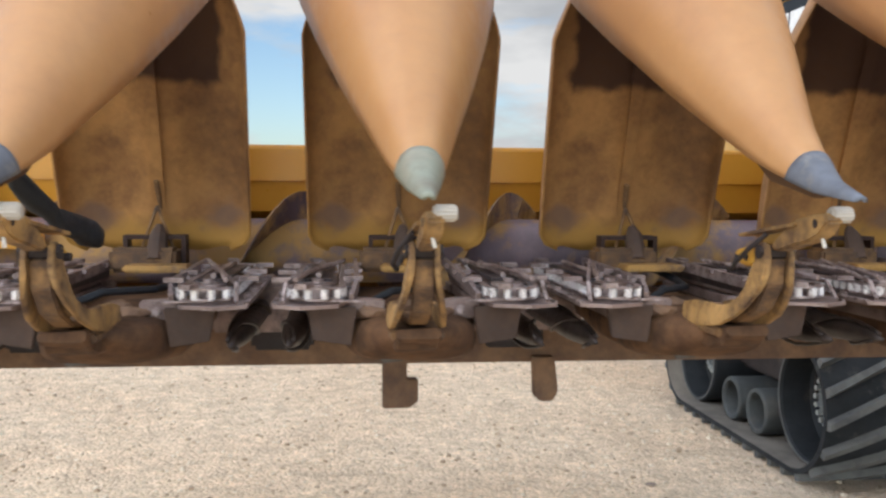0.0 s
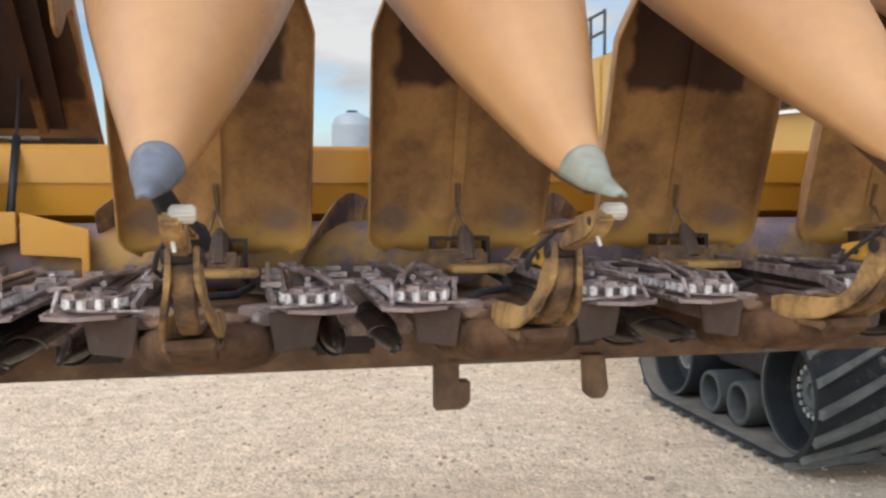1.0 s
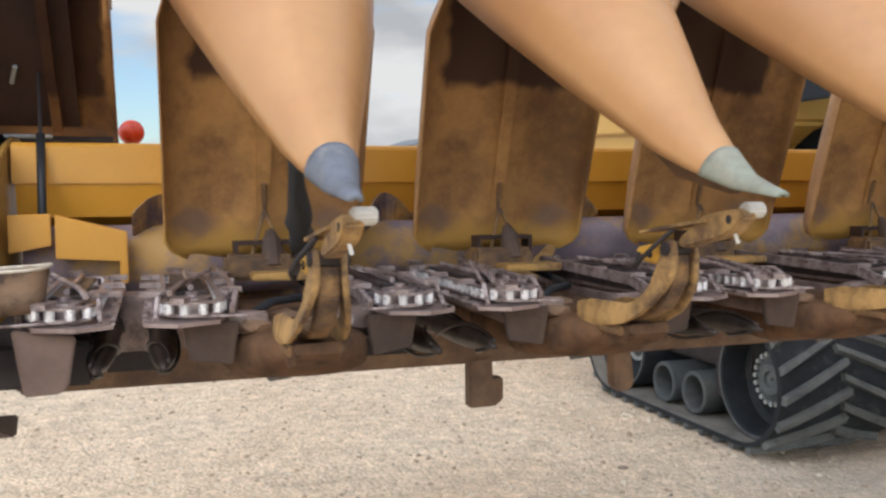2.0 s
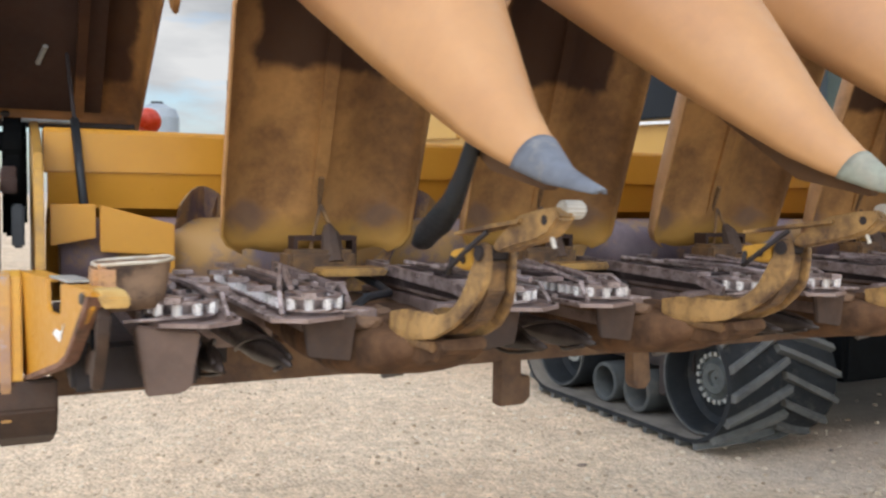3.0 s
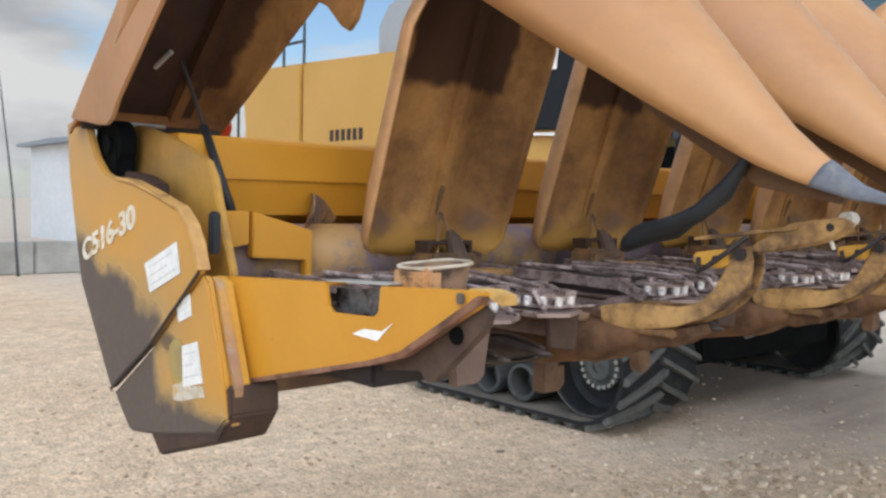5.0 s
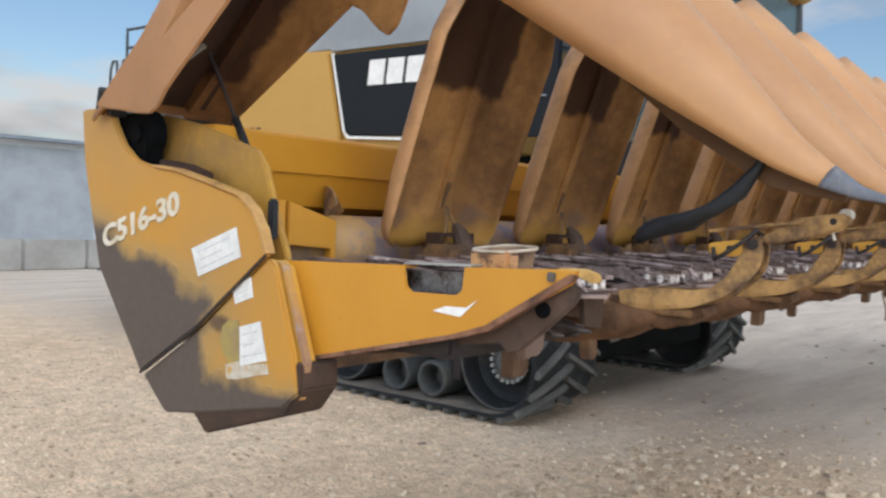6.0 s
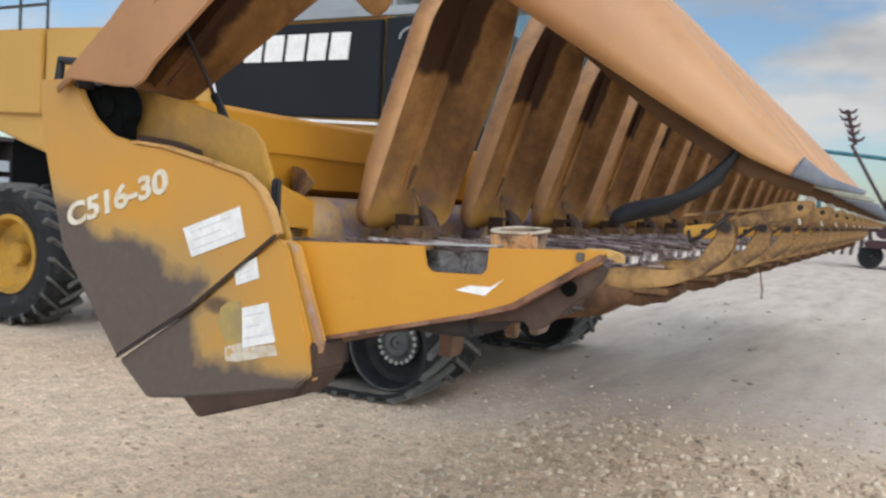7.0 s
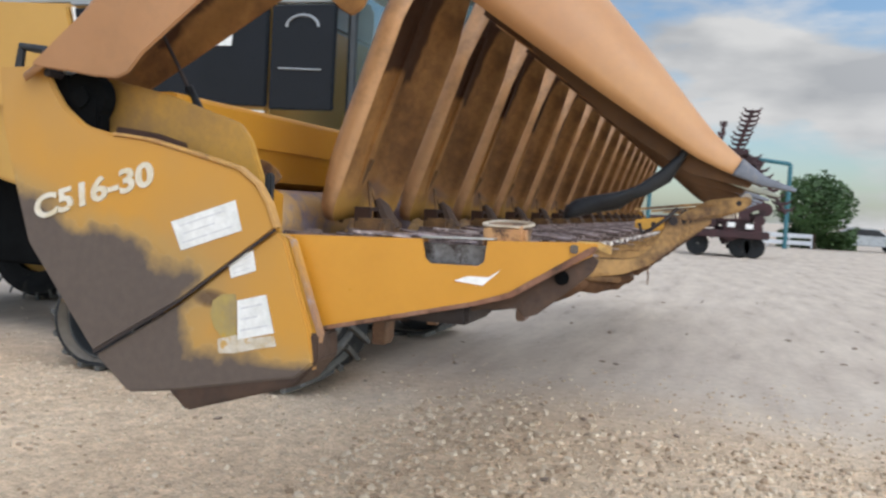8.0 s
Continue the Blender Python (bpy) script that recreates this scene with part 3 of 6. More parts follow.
def hood(x):
    h = part("divider_hood", hood_shell(), M_HOODOUT, head, "tan hood, inside browned by grime and painted shade", smooth=True)
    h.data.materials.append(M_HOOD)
    h.location = (x - 0.008, 0, 0)
    d = Vector((0, -0.28, 0.815)).normalized()
    back = Vector((0, d.z, -d.y))
    c0 = Vector((0, 1.315, 1.455))
    bm = bmesh.new()
    strip(bm, [c0 + d * 0.12 + back * 0.064, c0 + d * 0.85 + back * 0.064], 0.040, 0.020)
    part("stiffening_rib", bm, M_HOOD, h)
    for p0, p1, r in (((0.015, 1.40, 1.47), (0.0, 1.28, 1.70), 0.009), ((-0.05, 1.25, 1.46), (0.0, 1.29, 1.62), 0.006), ((0.07, 1.25, 1.45), (0.0, 1.29, 1.62), 0.006)):
        bm = bmesh.new()
        tube(bm, [p0, p1], r, 6)
        part("prop_rod", bm, M_FORK, h)
    bm = bmesh.new()
    prism(bm, [(-0.095, 1.44), (-0.095, 1.53), (0.095, 1.53), (0.095, 1.44), (0.082, 1.44), (0.082, 1.517), (-0.082, 1.517), (-0.082, 1.44)], 1.24, 1.30, axis="y")
    part("pivot_bracket", bm, M_HINGE, h)
    bm = bmesh.new()
    box(bm, (-0.025, 1.235, 1.455), (0.20, 0.11, 0.075), bev=0.012)
    part("gear_cover", bm, M_FORK, h)
    bm = bmesh.new()
    box(bm, (0.035, 1.13, 1.436), (0.19, 0.10, 0.022), bev=0.006)
    part("hood_rest", bm, M_FOOT, h)
    bm = bmesh.new()
    tube(bm, [(0.012, 1.20, 1.45), (0.014, 1.24, 1.53), (0.012, 1.26, 1.56)], [0.036, 0.028, 0.012], 9)
    part("pivot_boot", bm, M_PLATE, h)
    return h


CRESCENT = [(0.598, 1.392), (0.54, 1.404), (0.46, 1.408), (0.375, 1.410), (0.33, 1.421), (0.30, 1.443), (0.285, 1.462), (0.265, 1.505), (0.252, 1.548), (0.228, 1.566), (0.205, 1.562), (0.198, 1.532), (0.20, 1.505), (0.208, 1.478), (0.225, 1.452), (0.255, 1.425), (0.295, 1.396), (0.37, 1.364), (0.45, 1.350), (0.52, 1.342), (0.565, 1.346), (0.59, 1.358)]


def support_arm(x):
    """Yellow arm that carries a nose: two curved cheek plates on a muddy foot, a top bar and its white pad."""
    def spread(z):
        return 0.026 + 0.031 * min(1.0, max(0.0, (1.50 - z) / 0.13))
    bm = bmesh.new()
    prism(bm, [(0.60, 1.372), (0.48, 1.380), (0.36, 1.386), (0.30, 1.418), (0.262, 1.465), (0.245, 1.53), (0.215, 1.53), (0.222, 1.47), (0.27, 1.412), (0.36, 1.372), (0.50, 1.352), (0.585, 1.352)], -0.022, 0.022, 0.004)
    arm = part("support_arm", bm, M_FORK, head)
    arm.location = (x - 0.012, 0, 0)
    for sx in (-1, 1):
        bm = bmesh.new()
        prism(bm, CRESCENT, -0.006, 0.006, 0.002)
        for v in bm.verts:
            v.co.x += sx * spread(v.co.z)
        part("cheek_plate", bm, M_CHEEK, arm, "pale dusty yellow cheek plate")
    bm = bmesh.new()
    prism(bm, [(-0.062, 1.334), (-0.060, 1.356), (0.060, 1.356), (0.062, 1.334)], 0.375, 0.60, 0.005, axis="y")
    part("foot_plate", bm, M_FORK, arm)
    bm = bmesh.new()
    band(bm, [(0.64, 1.352), (0.56, 1.330), (0.48, 1.322), (0.40, 1.334), (0.345, 1.356)], [0.05, 0.056, 0.056, 0.05, 0.02], -0.05, 0.05, 14)
    for v in bm.verts:
        v.co += Vector((0.5, 0.3, 1.0)) * 0.008 * noise.noise(v.co * 40)
    part("mud_cake", bm, M_FLOOR, arm, "dried mud caked on")
    bm = bmesh.new()
    prism(bm, [(0.20, 1.572), (0.17, 1.590), (0.12, 1.618), (0.05, 1.630), (0.0, 1.634), (-0.012, 1.616), (0.02, 1.588), (0.06, 1.574), (0.12, 1.562), (0.18, 1.548), (0.215, 1.552)], -0.018, 0.018, 0.005)
    bar = part("top_bar", bm, M_CHEEK, arm)
    bm = bmesh.new()
    prism(bm, [(0.35, 1.572), (0.35, 1.579), (0.20, 1.600), (0.10, 1.612), (0.10, 1.605), (0.20, 1.592)], -0.026, 0.020)
    part("wear_strip", bm, M_CHEEK, arm, "thin pale wear strip")
    bm = bmesh.new()
    prism(bm, [(0.345, 1.515), (0.345, 1.542), (0.30, 1.550), (0.25, 1.556), (0.25, 1.516), (0.28, 1.508)], -0.036, 0.014, 0.004)
    part("hinge_block", bm, M_YELLOW_WORN, arm)
    for y, z, r, w in ((0.225, 1.545, 0.015, 0.04), (0.03, 1.612, 0.009, 0.0195), (0.285, 1.53, 0.009, 0.04)):
        bm = bmesh.new()
        tube(bm, [(-w, y, z), (w, y, z)], r, 8)
        part("pivot_pin", bm, M_DARK, arm)
    bm = bmesh.new()
    tube(bm, [(-0.024, 0.215, 1.585), (-0.050, 0.25, 1.548), (-0.062, 0.29, 1.515), (-0.052, 0.32, 1.50), (-0.038, 0.33, 1.53)], 0.006, 6)
    part("return_spring", bm, M_DARK, arm)
    bm = bmesh.new()
    tube(bm, [(0.0, 0.035, 1.585), (0.004, 0.03, 1.565)], 0.004, 6)
    part("cotter_pin", bm, M_PAD, bar)
    bm = bmesh.new()
    disc(bm, (0.02, 0.008, 1.630), 0.0165, -0.022, 0.022, 14, "x")
    bmesh.ops.bevel(bm, geom=bm.edges[:], offset=0.004, segments=2, affect="EDGES")
    part("pad", bm, M_PAD, arm, "white nylon pad")
    return arm


def divider_base(x):
    """Boat-shaped trough floor between two rows, caked with dirt."""
    bm = bmesh.new()
    secs = []
    tab = [(0.47, (0.055, 1.345, 1.318)), (0.52, (0.10, 1.352, 1.288)), (0.60, (0.15, 1.358, 1.248)), (0.78, (0.178, 1.360, 1.219)), (1.0, (0.182, 1.362, 1.220)), (1.31, (0.19, 1.362, 1.255))]
    for i in range(22):
        y = 0.47 + 0.84 * i / 21
        for (a, p), (q, r) in zip(tab, tab[1:]):
            if y <= q + 1e-6:
                w = (y - a) / (q - a)
                hw, top, bot = [p[k] + (r[k] - p[k]) * w for k in range(3)]
                break
        sec = []
        for k in range(20):
            a = 2 * math.pi * k / 20
            ca, sa = math.cos(a), math.sin(a)
            px = hw * math.copysign(abs(ca) ** 0.6, ca)
            pz = (top + bot) / 2 + (top - bot) / 2 * math.copysign(abs(sa) ** 0.55, sa)
            n1 = noise.noise(Vector((px * 9, y * 9, pz * 9))) + 0.5 * noise.noise(Vector((px * 25, y * 25, pz * 25)))
            sec.append((px * (1 + 0.03 * n1), y, pz + 0.008 * n1))
        secs.append(sec)
    loft(bm, secs)
    b = part("divider_floor", bm, M_FLOOR, head, smooth=True)
    b.location = (x, 0, 0)
    for sx in (-1, 1):
        bm = bmesh.new()
        prism(bm, [(0.60, 1.35), (0.66, 1.405), (1.25, 1.44), (1.28, 1.34)], sx * 0.196 - 0.004, sx * 0.196 + 0.004, 0.002)
        part("side_lip", bm, M_MUD, b)
        bm = bmesh.new()
        prism(bm, [(sx * 0.075, 1.392), (sx * 0.17, 1.40), (sx * 0.175, 1.345), (sx * 0.075, 1.34)], 0.66, 0.70, 0.004, axis="y")
        part("cross_cleat", bm, M_DECK, b)
        bm = bmesh.new()
        disc(bm, (sx * 0.12, 0.66, 1.368), 0.012, -0.012, 0.0, 6, "y")
        part("cleat_bolt", bm, M_ROD, b)
    bm = bmesh.new()
    tube(bm, [(-0.12, 0.74, 1.372), (-0.05, 0.80, 1.40), (0.06, 0.92, 1.395), (0.10, 1.10, 1.40), (0.06, 1.27, 1.43)], 0.011, 7)
    part("hose", bm, M_BLACK, b)
    rng = random.Random(31)
    for _ in range(5):
        bm = bmesh.new()
        r = rng.uniform(0.016, 0.034)
        bmesh.ops.create_icosphere(bm, subdivisions=2, radius=r, matrix=Matrix.Translation((rng.uniform(-0.15, 0.15), rng.uniform(0.58, 1.15), 1.362)) @ Matrix.Diagonal((1.5, 1.2, 0.6, 1)))
        for v in bm.verts:
            v.co += v.normal * 0.3 * r * noise.noise(v.co * 60)
        part("mud_lump", bm, M_MUD, b)
    bm = bmesh.new()
    prism(bm, [(-0.10, 1.305), (-0.02, 1.31), (-0.03, 1.245), (-0.085, 1.24)], 0.60, 0.612, 0.003, axis="y")
    part("drain_plate", bm, M_BARE, b)
    return b


def chain_mesh():
    """One gathering chain: upper and lower links, rollers and lugs round an oblong loop."""
    bm = bmesh.new()
    y0, y1, hw, z = 0.63, 1.28, 0.064, 1.418
    pts = []
    n_s, n_c = 18, 5
    for i in range(n_s):
        pts.append((-hw, y0 + (y1 - y0) * i / n_s, 0, 1))
    for i in range(n_c):
        a = math.pi * i / n_c
        pts.append((-hw * math.cos(a), y1 + hw * math.sin(a), math.sin(a), math.cos(a)))
    for i in range(n_s):
        pts.append((hw, y1 - (y1 - y0) * i / n_s, 0, -1))
    for i in range(n_c):
        a = math.pi * i / n_c
        pts.append((hw * math.cos(a), y0 - hw * math.sin(a), -math.sin(a), -math.cos(a)))
    for zz in (z - 0.013, z + 0.013):
        rows = []
        for px, py, dx, dy in pts:
            rows.append([bm.verts.new((px + dy * o, py - dx * o, zz + h)) for o, h in ((-0.008, -0.003), (0.008, -0.003), (0.008, 0.003), (-0.008, 0.003))])
        for i in range(len(rows)):
            p, q = rows[i], rows[(i + 1) % len(rows)]
            for j in range(4):
                bm.faces.new((p[j], p[(j + 1) % 4], q[(j + 1) % 4], q[j]))
    for i, (px, py, dx, dy) in enumerate(pts):
        f0 = len(bm.faces)
        bmesh.ops.create_cone(bm, cap_ends=False, segments=7, radius1=0.0105, radius2=0.0105, depth=0.024, matrix=Matrix.Translation((px, py, z)))
        bm.faces.ensure_lookup_table()
        for fc in bm.faces[f0:]:
            fc.material_index = 1
        if i % 6 == 2:
            box(bm, (px - dy * 0.028, py + dx * 0.028, z + 0.024), (0.03, 0.05, 0.012), Matrix.Rotation(math.atan2(dy, dx), 4, "Z"))
    return bm


def row_unit(x):
    bm = bmesh.new()
    box(bm, (0, 1.32, 1.30), (0.44, 0.16, 0.16), bev=0.012)
    u = part("row_unit", bm, M_DECK, head)
    u.location = (x, 0, 0)
    for sx in (-1, 1):
        bm = bmesh.new()
        prism(bm, [(sx * 0.03, 0.56), (sx * 0.10, 0.52), (sx * 0.19, 0.56), (sx * 0.215, 0.66), (sx * 0.215, 1.36), (sx * 0.03, 1.36)], 1.385, 1.394, axis="z")
        part("deck_plate", bm, M_DECK, u)
        bm = bmesh.new()
        box(bm, (sx * 0.20, 0.98, 1.345), (0.03, 0.70, 0.06), bev=0.004)
        part("side_rail", bm, M_DECK, u)
        c = part("gathering_chain", chain_mesh(), M_CHAIN, u)
        c.data.materials.append(M_ROLLER)
        c.location = (sx * 0.135, 0, 0)
        bm = bmesh.new()
        secs = []
        for yy, r in ((0.55, 0.005), (0.60, 0.014), (0.68, 0.026), (0.78, 0.033), (1.25, 0.036)):
            secs.append([(sx * 0.07 + r * math.cos(math.pi * k / 7), yy, 1.295 + r * math.sin(math.pi * k / 7)) for k in range(14)])
        loft(bm, secs)
        for ph in (0.0, math.pi):
            rib = []
            for k in range(22):
                yy = 0.58 + 0.67 * k / 21
                r = min(0.036, 0.006 + (yy - 0.55) * 0.19) + 0.002
                a = ph + sx * (yy - 0.5) * 9.0
                rib.append((sx * 0.07 + r * math.cos(a), yy, 1.295 + r * math.sin(a)))
            tube(bm, rib, 0.005, 5)
        for fc in bm.faces:
            fc.smooth = True
        part("stalk_roll", bm, M_ROLL, u)
        bm = bmesh.new()
        tube(bm, [(sx * 0.135, 0.665, 1.40), (sx * 0.135, 0.665, 1.436), (sx * 0.135, 0.665, 1.437), (sx * 0.135, 0.665, 1.448)], [0.046, 0.046, 0.014, 0.014], 12)
        part("idler_sprocket", bm, M_CHAIN, u)
        bm = bmesh.new()
        box(bm, (sx * 0.135, 0.96, 1.437), (0.075, 0.48, 0.010), bev=0.003)
        part("chain_guide", bm, M_GUIDE, u)
        bm = bmesh.new()
        tube(bm, [(sx * 0.135, 0.74, 1.449), (sx * 0.135, 1.18, 1.449)], 0.008, 6)
        part("tension_rod", bm, M_CHAIN, u)
        bm = bmesh.new()
        tube(bm, [(sx * 0.055, 0.56, 1.40), (sx * 0.06, 0.60, 1.442), (sx * 0.20, 1.10, 1.462)], 0.006, 6)
        part("guide_rod", bm, M_ROD, u)
        bm = bmesh.new()
        prism(bm, [(sx * 0.235, 1.382), (sx * 0.11, 1.385), (sx * 0.125, 1.30), (sx * 0.22, 1.285)], 0.60, 0.615, 0.003, axis="y")
        part("nose_plate", bm, M_PLATE, u)
        bm = bmesh.new()
        tube(bm, [(sx * 0.13, 0.575, 1.402), (sx * 0.255, 0.572, 1.399)], 0.0035, 6)
        part("wear_rod", bm, M_ROD, u)
        for by in (0.70, 0.86, 1.02, 1.18):
            bm = bmesh.new()
            disc(bm, (sx * 0.045, by, 1.394), 0.011, -0.002, 0.010, 6, "z")
            part("deck_bolt", bm, M_ROD, u)
        bm = bmesh.new()
        strip(bm, [(sx * 0.22, 0.62, 1.40), (sx * 0.235, 0.70, 1.428), (sx * 0.235, 1.30, 1.44)], 0.012, 0.03)
        part("edge_rail", bm, M_CHAIN, u)
        # worn bright lips along the slot and the front of the deck plate
        bm = bmesh.new()
        strip(bm, [(sx * 0.033, 0.565, 1.3955), (sx * 0.033, 1.34, 1.3955)], 0.010, 0.005)
        part("slot_lip", bm, M_ROD, u)
        bm = bmesh.new()
        tube(bm, [(sx * 0.085, 0.60, 1.452), (sx * 0.11, 0.72, 1.460), (sx * 0.165, 0.93, 1.463)], 0.007, 6)
        part("chain_shield_rod", bm, M_CHAIN, u)
        bm = bmesh.new()
        prism(bm, [(sx * 0.195, 1.395), (sx * 0.205, 1.43), (sx * 0.222, 1.43), (sx * 0.222, 1.395)], 0.64, 1.30, 0.002, axis="y")
        part("side_channel", bm, M_GUIDE, u)
        for ky in (0.72, 0.84, 0.96, 1.08, 1.20):
            bm = bmesh.new()
            box(bm, (sx * 0.2135, ky, 1.4345), (0.012, 0.03, 0.010), bev=0.002)
            part("channel_clip", bm, M_ROD, u)
    bm = bmesh.new()
    box(bm, (0, 1.36, 1.21), (0.20, 0.16, 0.11), bev=0.015)
    part("gearbox", bm, M_DARK, u)
    return u


for i in range(1, N_ROWS):
    x = ROW * i
    if i == 1:
        first_nose, first_hood, first_arm, first_base = divider(x, M_TIP), hood(x), support_arm(x), divider_base(x)
    elif i == 2:
        green_nose = divider(x, M_TIP_GREEN)
        for src, dx in ((first_hood, -0.008), (first_arm, -0.012), (first_base, 0)):
            copy_thing(src, Matrix.Translation((x + dx, 0, 0)))
    else:
        for src, dx in ((first_nose, -0.035), (first_hood, -0.008), (first_arm, -0.012), (first_base, 0)):
            copy_thing(src, Matrix.Translation((x + dx, 0, 0)))
first_row = row_unit(ROW * 0.5)
for i in range(1, N_ROWS):
    copy_thing(first_row, Matrix.Translation((ROW * (i + 0.5), 0, 0)))

W = ROW * N_ROWS
# back wall, trough, auger and frame
AUGER_Y, AUGER_Z, FLIGHT_R, LEAD = 1.585, 1.460, 0.212, 0.735
bm = bmesh.new()
prism(bm, [(1.60, 1.705), (1.60, 1.825), (1.61, 1.835), (1.76, 1.835), (1.77, 1.705)], 0.02, W - 0.02, 0.004)
part("top_beam", bm, M_YELLOW, head)
bm = bmesh.new()
prism(bm, [(1.608, 1.705), (1.630, 1.600), (1.79, 1.55), (1.85, 1.30), (1.87, 1.30), (1.81, 1.565), (1.648, 1.618), (1.63, 1.705)], 0.03, W - 0.03)
part("back_sheet", bm, M_YELLOW, head)
bm = bmesh.new()
prism(bm, [(1.30, 1.36), (1.42, 1.31), (1.62, 1.245), (1.88, 1.29), (1.88, 1.27), (1.62, 1.225), (1.40, 1.29), (1.30, 1.34)], 0.03, W - 0.03)
part("trough_floor", bm, M_DECK, head)
bm = bmesh.new()
box(bm, (W / 2, 1.55, 1.135), (W - 0.06, 0.16, 0.13), bev=0.01)
part("main_frame_tube", bm, M_MUD, head)
bm = bmesh.new()
tube(bm, [(0.06, AUGER_Y, AUGER_Z), (W - 0.06, AUGER_Y, AUGER_Z)], 0.114, 28)
auger = part("auger_tube", bm, M_AUGER, head, "purple-grey auger tube with worn paint", smooth=True)


def flighting(x0, x1, crest, hand):
    """Thin spiral plate, its crest on top of the tube at x = crest; it rubs flat along the back sheet."""
    bm = bmesh.new()
    secs = []
    n = int(abs(x1 - x0) / LEAD * 30)
    for i in range(n + 1):
        x = x0 + (x1 - x0) * i / n
        a = math.pi / 2 - hand * 2 * math.pi * (x - crest) / LEAD
        c, s = math.cos(a), math.sin(a)
        ring = []
        for dx, r in ((-0.004, 0.108), (-0.0025, FLIGHT_R), (0.0025, FLIGHT_R), (0.004, 0.108)):
            y, z = AUGER_Y + r * c, AUGER_Z + r * s
            ring.append(Vector((x + dx, min(y, 1.603) if z > 1.56 else y, z)))
        secs.append(ring)
    return loft(bm, secs)


part("auger_flighting", flighting(0.375, 5.4, 0.465, 1), M_FLIGHT, auger, "worn tan flighting, purple-dark patches painted in for its shaded side")
part("auger_flighting", flighting(W - 0.375, W - 5.4, W - 0.465, -1), M_FLIGHT, auger, "worn tan flighting, purple-dark patches painted in for its shaded side")

# hanging stand plates under the frame
def stand_plate(x):
    bm = bmesh.new()
    prism(bm, [(x - 0.05, 1.10), (x - 0.05, 0.912), (x + 0.045, 0.912), (x + 0.075, 0.935), (x + 0.075, 1.012), (x + 0.035, 1.012), (x + 0.035, 1.10)], 1.47, 1.53, 0.004, axis="y")
    return part("stand_plate", bm, M_MUD, head)


for x in (1.525, 4.57, 7.62, 10.67):
    stand_plate(x)
for x in (2.04, 5.09, 8.14, 11.19):
    bm = bmesh.new()
    prism(bm, [(x - 0.045, 1.10), (x - 0.04, 0.965), (x - 0.02, 0.945), (x + 0.025, 0.945), (x + 0.045, 0.975), (x + 0.03, 1.10)], 1.40, 1.45, 0.004, axis="y")
    part("stand_strap", bm, M_MUD, head)

